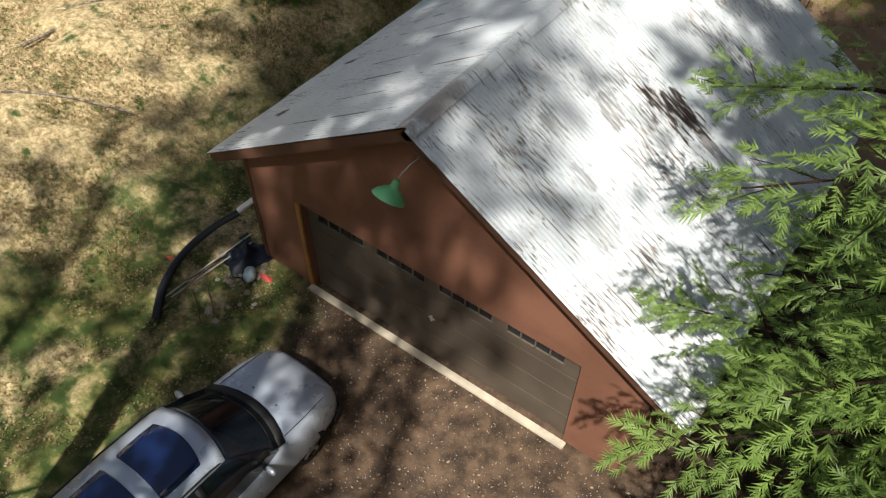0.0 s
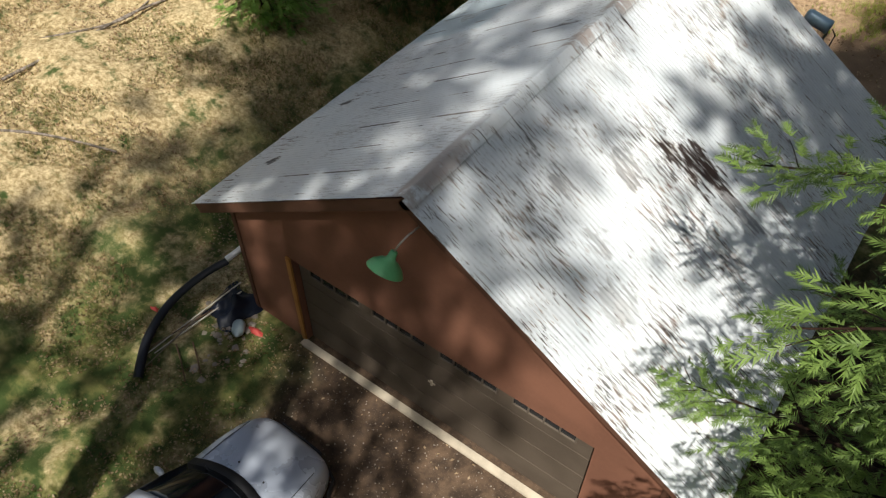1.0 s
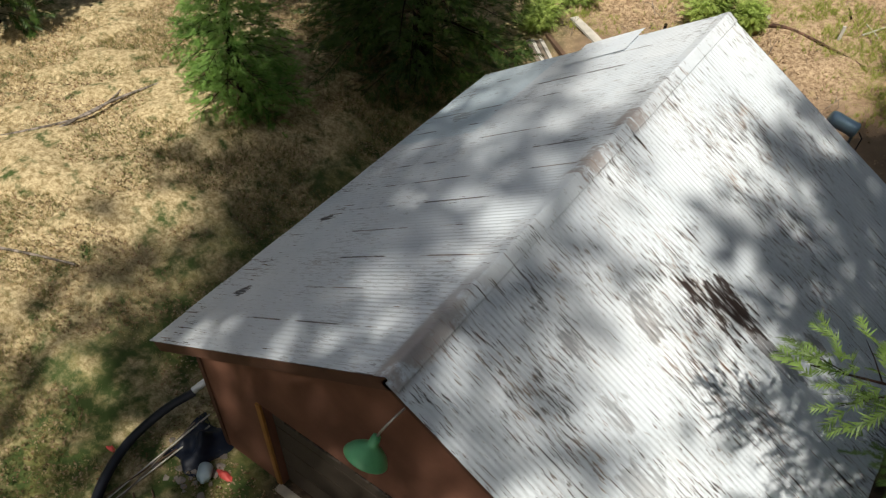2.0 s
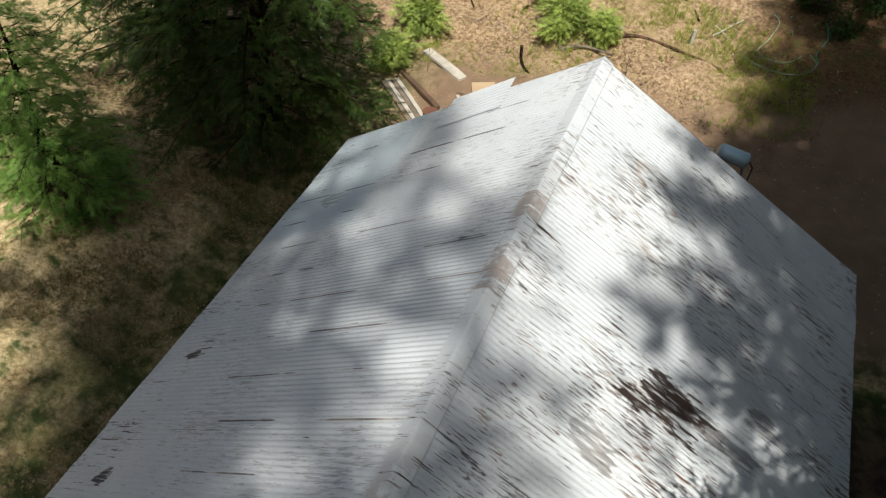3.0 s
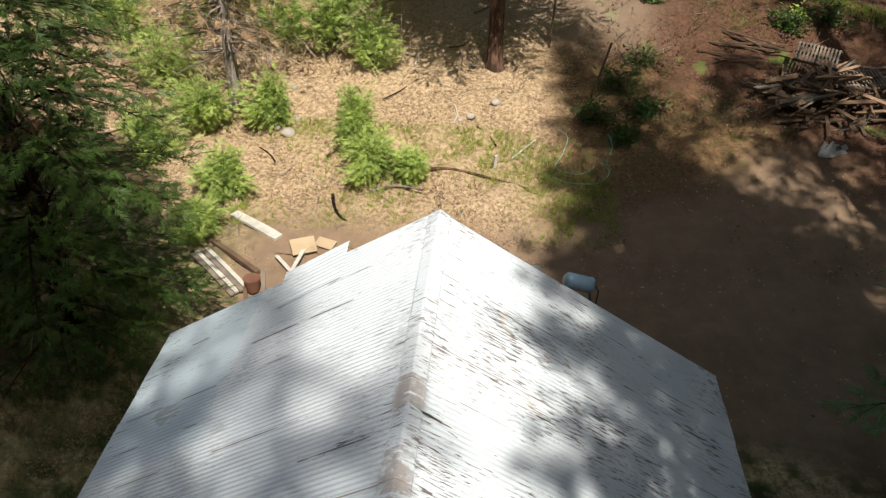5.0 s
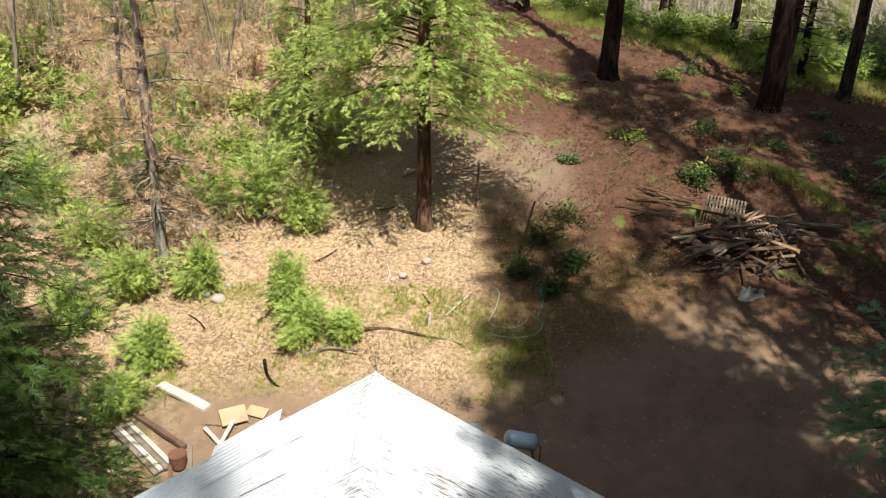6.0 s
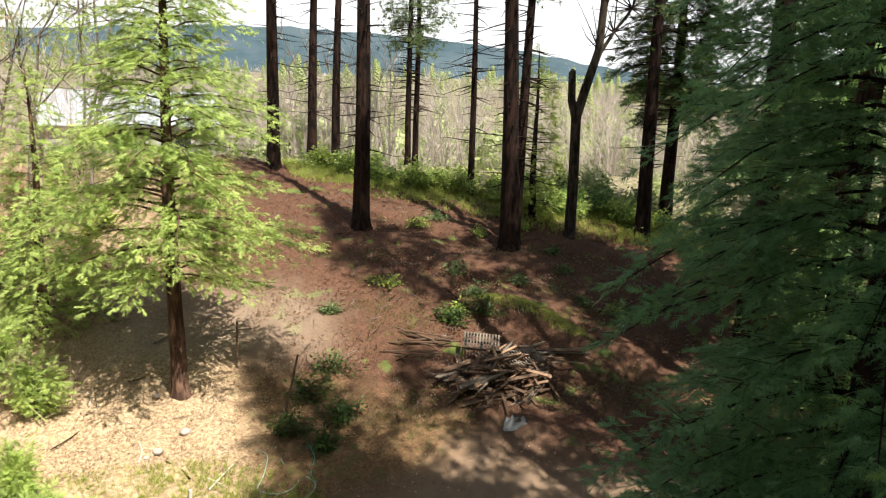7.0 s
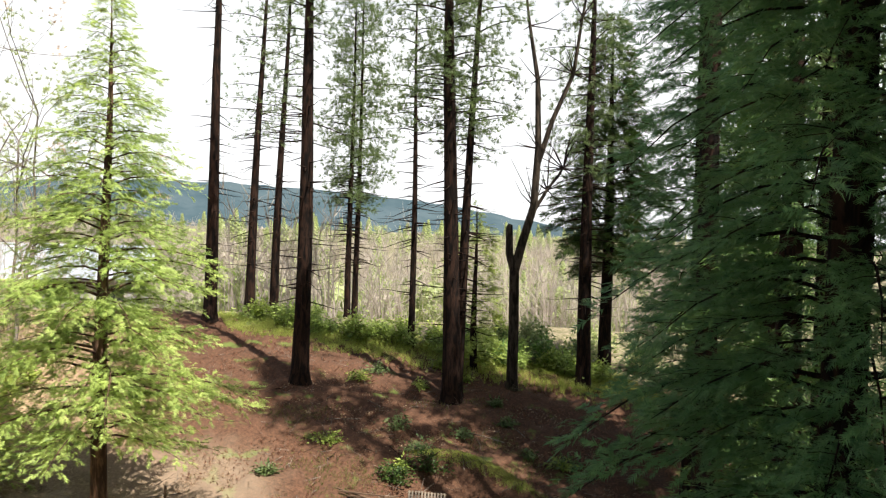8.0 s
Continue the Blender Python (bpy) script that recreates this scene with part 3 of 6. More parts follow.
def build_roof(g):
    """Sheets of corrugated iron in two courses a side, and a folded ridge cap."""
    sheets, waves = 13, 9
    width = LONG / sheets
    length = HALF / math.cos(SLOPE) + 0.05
    rng = random.Random(4)
    cols = waves * 6 + 1

    def sheet_mesh(down):
        v, f = [], []
        rows = 4
        for j in range(rows):
            for i in range(cols + 4):
                x = (i / (cols - 1)) * width
                z = 0.0032 * math.sin(2 * math.pi * i / 6)
                v.append((x, down * j / (rows - 1), z + 0.004))
        n = cols + 4
        for j in range(rows - 1):
            for i in range(n - 1):
                f.append((j * n + i, j * n + i + 1, (j + 1) * n + i + 1, (j + 1) * n + i))
        k = len(v)
        # the sheet's thickness at its lower end
        for drop in (0.0005, 0.006):
            for i in range(n):
                x, y, z = v[(rows - 1) * n + i]
                v.append((x, y, z - drop))
        for i in range(n - 1):
            f.append((k + i, k + i + 1, k + n + i + 1, k + n + i))
        me = mesh_from("iron_sheet", v, f, M_ROOF, True)
        return me

    upper, lower = sheet_mesh(2.62), sheet_mesh(length - 2.50)
    for s in (-1, 1):
        d = Vector((s * math.cos(SLOPE), 0, -math.sin(SLOPE)))
        n = Vector((s * math.sin(SLOPE), 0, math.cos(SLOPE)))
        lx = d.cross(n)
        base = Matrix((lx, d, n)).transposed().to_4x4()
        for me, off, lift in ((lower, 2.50, 0.0), (upper, 0.0, 0.004)):
            for i in range(sheets):
                y = i * width if lx.y > 0 else LONG - i * width
                # each side lap rides over the sheet before it
                at = Vector((0, y, RIDGE)) + d * (off + rng.uniform(0.0, 0.022)) + n * (lift + 0.004 * (i % 2) + rng.uniform(0, 0.002))
                put("iron_sheet", me, g, m=Matrix.Translation(at) @ base)
    bm = bmesh.new()
    prof = [(-0.158, -0.158 * PITCH + 0.016), (-0.15, -0.15 * PITCH + 0.030), (-0.02, 0.026), (0.0, 0.034), (0.02, 0.026), (0.15, -0.15 * PITCH + 0.030), (0.158, -0.158 * PITCH + 0.016)]
    cuts = [-0.02 + i * (LONG + 0.04) / 24 for i in range(25)]
    rows = []
    for i, y in enumerate(cuts):
        rows.append([bm.verts.new((x, y, RIDGE + z + 0.003 * math.sin(y * 2.1))) for x, z in prof])
    for a, b in zip(rows, rows[1:]):
        for i in range(len(prof) - 1):
            bm.faces.new((a[i], a[i + 1], b[i + 1], b[i]))
    part("ridge_cap", bm, M_ROOF, g, "rust-stained folded ridge cap")


def glass(name, c=(0.02, 0.025, 0.03), rough=0.06):
    m = Mat(name, rough, 0.0, 0.6)
    m.colour(m.mix(m.noise(3.0, 3), tuple(v * 0.7 for v in c), c))
    return m.m


M_GLASS = glass("dark_window_glass")
M_FRAME = plain("taupe_frame_paint", (0.12, 0.098, 0.078), 0.7, vary=0.25, scale=4)
garage = build_garage()


def build_lamp():
    """Green enamel barn lamp on a thin bent arm, under the gable's peak."""
    lamp = thing("barn_lamp", "green enamel barn lamp on a bent arm over the garage door", "lamp")
    m_green = plain("green_enamel", (0.16, 0.50, 0.22), 0.35, vary=0.2, spec=0.5, bumpy=0)
    m_in = plain("white_enamel", (0.7, 0.7, 0.66), 0.4, vary=0.15)
    m_arm = plain("grey_conduit", (0.45, 0.42, 0.38), 0.45, 0.6)
    tip = Vector((-0.01, -0.33, 4.36))
    axis = Vector((-0.10, -0.60, -0.79)).normalized()
    turn = axis.to_track_quat("Z", "Y").to_matrix().to_4x4()
    prof = [(0.045, -0.20), (0.055, -0.12), (0.07, -0.09), (0.13, -0.06), (0.20, 0.0), (0.235, 0.055), (0.238, 0.065), (0.225, 0.06), (0.19, 0.01), (0.12, -0.045), (0.05, -0.08)]
    bm = bmesh.new()
    rings = []
    for r, z in prof:
        rings.append([bm.verts.new((r * math.cos(a), r * math.sin(a), z)) for a in [2 * math.pi * i / 32 for i in range(32)]])
    for a, b in zip(rings, rings[1:]):
        for i in range(32):
            bm.faces.new((a[i], a[(i + 1) % 32], b[(i + 1) % 32], b[i]))
    bm.faces.new(rings[0])
    bmesh.ops.transform(bm, matrix=Matrix.Translation(tip) @ turn, verts=bm.verts)
    part("shade", bm, m_green, lamp, "green enamel shade", smooth=True)
    bm = bmesh.new()
    bmesh.ops.create_uvsphere(bm, u_segments=16, v_segments=10, radius=0.05, matrix=Matrix.Translation(tip + axis * -0.02))
    part("bulb", bm, m_in, lamp, "white glass bulb", smooth=True)
    neck = tip - axis * 0.20
    pts = [neck, neck + Vector((0.05, 0.03, 0.12)), neck + Vector((0.09, 0.14, 0.20)), neck + Vector((0.12, 0.32, 0.22)), Vector((neck.x + 0.12, WALL_F + 0.002, neck.z + 0.18))]
    v, f = tubes([[(p, 0.013) for p in pts]], 8)
    put("arm", mesh_from("arm", v, f, m_arm, True), lamp, "thin pale conduit arm")
    boxed("wall_plate", (pts[-1].x - 0.05, WALL_F - 0.025, pts[-1].z - 0.05), (pts[-1].x + 0.05, WALL_F - 0.002, pts[-1].z + 0.05), m_arm, lamp)


build_lamp()


# ---- the car ----
def build_car():
    car = thing("car", "silver estate car with glass sunroof, parked on the drive", "car", m=pose(-1.05, -1.38, gz(-1, -3), 0, 0, -1.5))
    paint = Mat("silver_paint", 0.28, 0.25, 0.5)
    paint.colour(paint.mix(paint.noise(400.0, 2), (0.36, 0.405, 0.49), (0.48, 0.525, 0.61)))
    paint.rough(paint.ramp(paint.noise(1.2, 4), 0.3, 0.7, 0.22, 0.36))
    paint = paint.m
    black = plain("black_plastic", (0.018, 0.018, 0.02), 0.55, vary=0.3)
    dark = glass("car_glass", (0.008, 0.012, 0.018), 0.03)
    # the roof glass carries the blue of the reflected sky as base colour
    blue_glass = glass("sky_blue_roof_glass", (0.008, 0.02, 0.085), 0.03)
    rubber = plain("tyre_rubber", (0.02, 0.02, 0.02), 0.85)
    alloy = plain("alloy_rim", (0.45, 0.45, 0.46), 0.35, 0.8)
    lens = glass("lamp_lens", (0.45, 0.46, 0.48), 0.08)
    cloth = plain("seat_cloth", (0.10, 0.095, 0.09), 0.9)
    # stations along the car: y from the nose, half width, sill, shoulder and top heights
    st = [(-0.01, 0.48, 0.42, 0.60, 0.64), (-0.08, 0.66, 0.30, 0.70, 0.78), (-0.26, 0.79, 0.26, 0.79, 0.885), (-0.60, 0.87, 0.25, 0.85, 0.955), (-1.00, 0.905, 0.25, 0.89, 0.995),
          (-1.38, 0.91, 0.25, 0.92, 1.02), (-1.9, 0.915, 0.25, 0.95, 1.0), (-2.8, 0.915, 0.25, 0.97, 1.0), (-3.8, 0.91, 0.25, 0.98, 1.01), (-4.4, 0.88, 0.28, 0.97, 1.0), (-4.62, 0.80, 0.36, 0.9, 0.95), (-4.68, 0.70, 0.45, 0.8, 0.85)]
    bm = bmesh.new()
    rings = []
    for y, w, z0, zs, zt in st:
        half = [(0.0, zt), (0.45 * w, zt - 0.006), (0.76 * w, zt - 0.03), (0.90 * w, zt - 0.065), (0.97 * w, zs - 0.06), (w, zs - 0.20), (w, 0.5 * (z0 + zs) - 0.05), (0.985 * w, z0 + 0.08), (0.93 * w, z0)]
        loop = [(x, z) for x, z in half] + [(-x, z) for x, z in reversed(half[1:])]
        rings.append([bm.verts.new((x, y, z)) for x, z in loop])
    for a, b in zip(rings, rings[1:]):
        for i in range(len(a)):
            bm.faces.new((a[i], a[(i + 1) % len(a)], b[(i + 1) % len(a)], b[i]))
    bm.faces.new(rings[0])
    bm.faces.new(rings[-1][::-1])
    body = part("body", bm, paint, car, "silver painted body", smooth=True)
    md = body.modifiers.new("round", "SUBSURF")
    md.levels = md.render_levels = 2
    # greenhouse: glass below, painted roof above
    rows = [(-1.32, 0.80, 1.00, 0.0), (-2.10, 0.655, 1.63, 0.0), (-2.45, 0.67, 1.675, 0.0), (-3.4, 0.66, 1.68, 0.0), (-4.15, 0.63, 1.64, 0.0), (-4.5, 0.74, 1.02, 0.0)]

    def arc(y, w, z, crown, n=9, bow=0.0):
        return [(w * u, y + bow * (1 - u * u), z + crown * (1 - u * u)) for u in np.linspace(-1, 1, n)]

    def strip(name, sections, material, label="", thick=0.02, parent=car):
        b = bmesh.new()
        vs = [[b.verts.new(p) for p in s] for s in sections]
        for p, q in zip(vs, vs[1:]):
            for i in range(len(p) - 1):
                b.faces.new((p[i], p[i + 1], q[i + 1], q[i]))
        bmesh.ops.recalc_face_normals(b, faces=b.faces[:])
        bmesh.ops.solidify(b, geom=b.faces[:], thickness=thick)
        return part(name, b, material, parent, label, smooth=True)

    strip("windscreen", [arc(-1.38 - 0.78 * u, 0.79 - 0.14 * u, 1.01 + 0.62 * u, 0.035, bow=0.20 - 0.08 * u) for u in np.linspace(0, 1, 7)], dark, "dark raked windscreen")
    strip("roof", [arc(y, w, z, 0.045, bow=0.12 * k) for y, w, z, k in ((-2.12, 0.66, 1.625, 1.0), (-2.25, 0.675, 1.655, 0.8), (-2.6, 0.685, 1.68, 0.5), (-3.2, 0.685, 1.685, 0.2), (-3.9, 0.67, 1.66, 0.0), (-4.22, 0.65, 1.62, 0.0))], paint, "silver roof", 0.03)
    strip("rear_window", [arc(-4.24 - 0.30 * u, 0.645 + 0.10 * u, 1.60 - 0.55 * u, 0.03, bow=-0.05) for u in np.linspace(0, 1, 5)], dark, "dark rear window")
    strip("sunroof", [arc(y, w, z, 0.046, bow=k) for y, w, z, k in ((-2.36, 0.46, 1.69, 0.09), (-2.38, 0.49, 1.695, 0.09), (-2.6, 0.50, 1.706, 0.06), (-2.86, 0.50, 1.712, 0.04), (-2.98, 0.49, 1.712, 0.03), (-3.0, 0.46, 1.712, 0.03))], blue_glass, "dark glass sunroof, reflected sky blue put into its colour", 0.012)
    strip("rear_sunroof", [arc(y, w, z, 0.046, bow=k) for y, w, z, k in ((-3.22, 0.46, 1.705, 0.03), (-3.24, 0.49, 1.707, 0.03), (-3.6, 0.49, 1.70, 0.01), (-3.95, 0.48, 1.685, 0.0))], blue_glass, "dark glass rear roof panel", 0.012)
    for s in (-1, 1):
        sec = []
        for y, wb, wt, zt in ((-1.40, 0.80, 0.795, 1.03), (-1.75, 0.84, 0.735, 1.34), (-2.12, 0.855, 0.665, 1.615), (-2.6, 0.86, 0.69, 1.66), (-3.3, 0.86, 0.69, 1.665), (-4.0, 0.84, 0.67, 1.63), (-4.28, 0.81, 0.655, 1.55), (-4.5, 0.77, 0.75, 1.05)):
            sec.append([(s * wb, y, 0.93), (s * (wb * 0.6 + wt * 0.4), y, 0.93 + 0.5 * (zt - 0.93)), (s * wt, y, zt)])
        strip("side_window", sec, dark, "dark side glass", 0.015)
        # door pillars and roof rails
        for y, wb, wt, zt, w in ((-2.62, 0.872, 0.70, 1.655, 0.05), (-3.62, 0.87, 0.695, 1.655, 0.06)):
            strip("pillar", [[(s * wb, y + dy, 0.95), (s * wt, y + dy, zt)] for dy in (-w, w)], black)
        rail = [((s * 0.665, -2.2, 1.665), 0.010), ((s * 0.672, -2.35, 1.712), 0.014), ((s * 0.672, -3.2, 1.725), 0.014), ((s * 0.662, -4.0, 1.70), 0.014), ((s * 0.65, -4.15, 1.655), 0.010)]
        v, f = tubes([rail], 8)
        put("roof_rail", mesh_from("roof_rail", v, f, black, True), car, "black roof rail")
        bm = bmesh.new()
        bmesh.ops.create_uvsphere(bm, u_segments=16, v_segments=10, radius=1.0, matrix=Matrix.Translation((s * 0.99, -1.72, 1.05)) @ Matrix.Diagonal((0.10, 0.05, 0.065, 1)))
        mirror = part("wing_mirror", bm, paint, car, "silver wing mirror", smooth=True)
        boxed("mirror_arm", (min(s * 0.84, s * 0.94), -1.76, 1.0), (max(s * 0.84, s * 0.94), -1.70, 1.04), black, mirror, bevel=0.008)
        strip("headlight", [[(s * 0.46, -0.05, 0.58), (s * 0.45, -0.08, 0.70)], [(s * 0.62, -0.11, 0.58), (s * 0.61, -0.15, 0.73)], [(s * 0.765, -0.27, 0.61), (s * 0.74, -0.31, 0.76)], [(s * 0.83, -0.48, 0.66), (s * 0.81, -0.48, 0.77)]], lens, "clear headlight")
        for y in (-1.0, -2.55, -3.5):
            if y < -2:
                boxed("door_handle", (min(s * 0.915, s * 0.945), y - 0.1, 0.80), (max(s * 0.915, s * 0.945), y + 0.1, 0.84), paint, car)
        for y in (-0.92, -3.68):
            bm = bmesh.new()
            prof = [(0.22, -0.10), (0.30, -0.11), (0.335, -0.085), (0.345, 0.0), (0.335, 0.085), (0.30, 0.11), (0.22, 0.10)]
            ring = [[bm.verts.new((s * 0.77 + x, y + r * math.cos(a), 0.345 + r * math.sin(a))) for a in [2 * math.pi * i / 28 for i in range(28)]] for r, x in prof]
            for p, q in zip(ring, ring[1:]):
                for i in range(28):
                    bm.faces.new((p[i], p[(i + 1) % 28], q[(i + 1) % 28], q[i]))
            wheel = part("wheel", bm, rubber, car, "black tyre", smooth=True)
            bm = bmesh.new()
            for i in range(5):
                box(bm, (0.06, -0.03, 0.03), (0.095, 0.03, 0.22), Matrix.Translation((s * 0.77 + (0 if s > 0 else -0.155), y, 0.345)) @ Matrix.Rotation(i * 2 * math.pi / 5, 4, "X"))
            bmesh.ops.create_cone(bm, cap_ends=True, segments=24, radius1=0.23, radius2=0.23, depth=0.12, matrix=Matrix.Translation((s * 0.77, y, 0.345)) @ Matrix.Rotation(math.pi / 2, 4, "Y"))
            part("rim", bm, alloy, wheel, "five-spoke alloy rim")
    # cowl with wipers, bonnet seams, washer jets, grille, bumper
    strip("cowl", [arc(-1.26 - 0.16 * u, 0.80, 0.985 + 0.035 * u, 0.035, bow=0.21) for u in (0, 0.5, 1)], black, "black cowl under the windscreen", 0.012)
    for x0, x1 in ((-0.55, 0.10), (0.0, 0.62)):
        v, f = tubes([[((x0, -1.27, 1.055), 0.010), ((0.5 * (x0 + x1), -1.33, 1.075), 0.008), ((x1, -1.42, 1.075), 0.006)]], 6)
        put("wiper", mesh_from("wiper", v, f, black), car)
    for s in (-1, 1):
        v, f = tubes([[((s * 0.665, -0.36, 0.893), 0.006), ((s * 0.70, -0.8, 0.943), 0.006), ((s * 0.71, -1.20, 0.978), 0.006)]], 6)
        put("bonnet_seam", mesh_from("bonnet_seam", v, f, black), car)
        bm = bmesh.new()
        bmesh.ops.create_uvsphere(bm, u_segments=10, v_segments=6, radius=0.016, matrix=Matrix.Translation((s * 0.25, -0.92, 0.985)))
        part("washer_jet", bm, black, car)
    bm = bmesh.new()
    box(bm, (-0.42, -0.02, 0.50), (0.42, 0.025, 0.63))
    part("grille", bm, black, car, "black grille", 0.02)
    strip("bumper", [[(x, y + 0.045, z) for z in (0.28, 0.36, 0.46)] for x, y in ((-0.88, -0.40), (-0.78, -0.16), (-0.5, -0.05), (0, -0.02), (0.5, -0.05), (0.78, -0.16), (0.88, -0.40))], black, "dark lower bumper", 0.03)
    # seats and dashboard behind the glass
    for s in (-1, 1):
        boxed("seat", (s * 0.38 - 0.24, -2.9, 0.85), (s * 0.38 + 0.24, -2.75, 1.42), cloth, car, bevel=0.04)
    return car


car = build_car()


# ---- trees ----
def conifer(name, base, height, radius, label, seed=1, bare=0.06, sprays=1.0, kind="cedar", leaf=None, trunk_r=None, size=0.55, density=9.0, droop=0.25, trunk_bark=None, lean=(0, 0), detail="near", top_round=0.0, dead_twigs=0, fine_below=0.0, taper=0.75, group="trees round the clearing"):
    """A conifer: tapered trunk with limbs, and a crown of sprays or needle tufts along them."""
    rng = np.random.default_rng(seed)
    tree = thing(name, label, "tree", group)
    x0, y0 = base[0], base[1]
    z0 = base[2] if len(base) > 2 else gz(x0, y0) - 0.1
    r0 = trunk_r or height * 0.016 + 0.05

    def axis(u):
        u = np.asarray(u)
        return np.stack((x0 + lean[0] * u + 0.05 * np.sin(u * 7 + seed), y0 + lean[1] * u + 0.05 * np.cos(u * 5 + seed), z0 + height * u), -1)

    us = np.array((0, 0.006, 0.02, 0.05, 0.12, 0.22, 0.35, 0.5, 0.65, 0.8, 0.92, 1.0))
    rad = r0 * np.array((1.5, 1.3, 1.1, 1.0, 0.93, 0.85, 0.74, 0.6, 0.44, 0.27, 0.12, 0.02))
    paths = [[(p, r) for p, r in zip(axis(us), rad)]]
    tv, tf = tubes(paths, 14)
    tv = tv + 0.0
    ang = np.arctan2(tv[:, 1] - y0, tv[:, 0] - x0)
    tv[:, 0] += np.cos(ang) * 0.05 * r0 * np.sin(ang * 5 + tv[:, 2] * 2)
    tv[:, 1] += np.sin(ang) * 0.05 * r0 * np.sin(ang * 4 + tv[:, 2] * 3)
    nb = int((1 - bare) * height * density)
    limbs, org, fwd, up, sz = [], [], [], [], []
    for i in range(nb):
        q = (i + rng.uniform(0, 1)) / nb
        u = bare + (0.99 - bare) * q
        az = i * 2.39996 + rng.uniform(-0.5, 0.5)
        if kind != "pine":
            shape = (1 - q) ** taper * (0.82 + 0.3 * math.sin(min(q * 5, 1.57))) if not top_round else (1 - q ** 2.2) ** 0.6
            shape *= 0.75 + 0.25 * min(1.0, q * 8 + 0.3)
        else:
            shape = (0.35 + 0.65 * math.sin(math.pi * min(1, q * 0.85 + 0.15))) * (1 - q * 0.35)
        ln = radius * shape * rng.uniform(0.62, 1.12) + 0.15
        rise = rng.uniform(0.05, 0.35) + 0.5 * q
        d = np.array((math.cos(az), math.sin(az), 0.0))
        p0 = axis(u)
        ss = np.linspace(0, 1, 5)
        bend = (rise * ss - (droop + rise * 0.7) * ss ** 2)
        side = np.array((-d[1], d[0], 0)) * rng.normal(0, 0.12)
        pts = p0 + np.outer(ss, d) * ln + np.outer(bend, (0, 0, ln)) + np.outer(ss ** 2, side) * ln
        rb = max(0.008, 0.016 * ln * (0.9 if kind == "pine" else 0.6) + 0.006)
        limbs.append([(p, rb * (1 - 0.85 * s)) for p, s in zip(pts, ss)])
        if kind == "fan":
            # flat boughs: side shoots leave the stem in turn, each set with small fans that droop at the tip
            across = np.array((-d[1], d[0], 0.0))
            steps = max(8, int(ln * 11.0 * sprays))
            for j in range(steps):
                s0 = 0.14 + 0.86 * (j + rng.uniform(0, 0.6)) / steps
                q0 = np.array([np.interp(s0, ss, pts[:, k]) for k in range(3)])
                sd = 1.0 if j % 2 else -1.0
                reach = (0.26 + 0.40 * ln * (1.04 - s0)) * rng.uniform(0.65, 1.15)
                reach = min(reach, 1.0)
                way = d * rng.uniform(0.75, 1.1) + across * sd * rng.uniform(0.7, 1.1) * (1.0 if s0 < 0.93 else 0.35)
                way[2] += rng.normal(0.04, 0.30)
                way = way / np.linalg.norm(way)
                m = max(2, int(reach / (size * 0.42)))
                w = (np.arange(m) + rng.uniform(0.3, 1.0, m)) / m
                o = q0 + np.outer(w, way) * reach
                o[:, 2] -= 0.16 * w ** 2 * reach + rng.uniform(-0.06, 0.08, m) - rng.normal(0, 0.07)
                turn = rng.choice((-1.0, 1.0), m)[:, None] * rng.uniform(0.15, 0.75, m)[:, None]
                turn[-1] = 0.0
                o_up = np.array((0, 0, 1.0)) + 0.25 * sd * across + 0.2 * d
                org.append(o)
                fwd.append(way + turn * np.cross((0, 0, 1.0), way) + np.array((0, 0, -1.0)) * rng.uniform(-0.15, 0.55, m)[:, None])
                up.append(np.tile(o_up, (m, 1)))
                sz.append(size * rng.uniform(0.7, 1.2, m))
                limbs.append([(q0, 0.007), (q0 + way * reach * 0.5 - np.array((0, 0, 0.04 * reach)), 0.005), (q0 + way * reach * 0.9 - np.array((0, 0, 0.13 * reach)), 0.003)]) if detail == "near" and q0[2] < 13 and j % 3 == 0 else None
        elif kind == "cedar":
            n = max(3, int(ln * 10.0 * sprays))
            t = np.sqrt(rng.uniform(0.04, 1.0, n))
            t[0] = 1.0
            along = np.stack([np.interp(t, ss, pts[:, k]) for k in range(3)], -1)
            lat = rng.choice((-1.0, 1.0), n)[:, None] * np.array((-d[1], d[0], 0))
            mixv = d * rng.uniform(0.35, 1.0, n)[:, None] + lat * rng.uniform(0.1, 1.0, n)[:, None] + np.array((0, 0, 1.0)) * (rng.normal(-0.10, 0.32, n)[:, None])
            mixv[0] = d + np.array((0, 0, -0.1))
            # side shoots widen the bough into a flat fan
            along = along + lat * (rng.uniform(0, 0.30, n) * (1 - t * 0.6) * ln * 0.7)[:, None]
            along[1:, 2] += rng.normal(-0.04, 0.10 + 0.035 * ln, n - 1)
            org.append(along)
            fwd.append(mixv)
            up.append(np.tile((0, 0, 1.0), (n, 1)))
            sz.append(size * rng.uniform(0.6, 1.25, n) * (0.65 + 0.35 * min(1.0, ln / 1.5)))
        else:
            n = max(4, int(ln * 9.0 * sprays))
            t = rng.uniform(0.35, 1.0, n)
            along = np.stack([np.interp(t, ss, pts[:, k]) for k in range(3)], -1) + rng.normal(0, 0.12 * ln + 0.10, (n, 3)) * (1, 1, 0.8)
            org.append(along)
            fwd.append(d * 0.7 + rng.normal(0, 0.6, (n, 3)) + np.array((0, 0, 0.35)))
            up.append(np.tile((0, 0, 1.0), (n, 1)))
            sz.append(size * rng.uniform(0.6, 1.2, n))
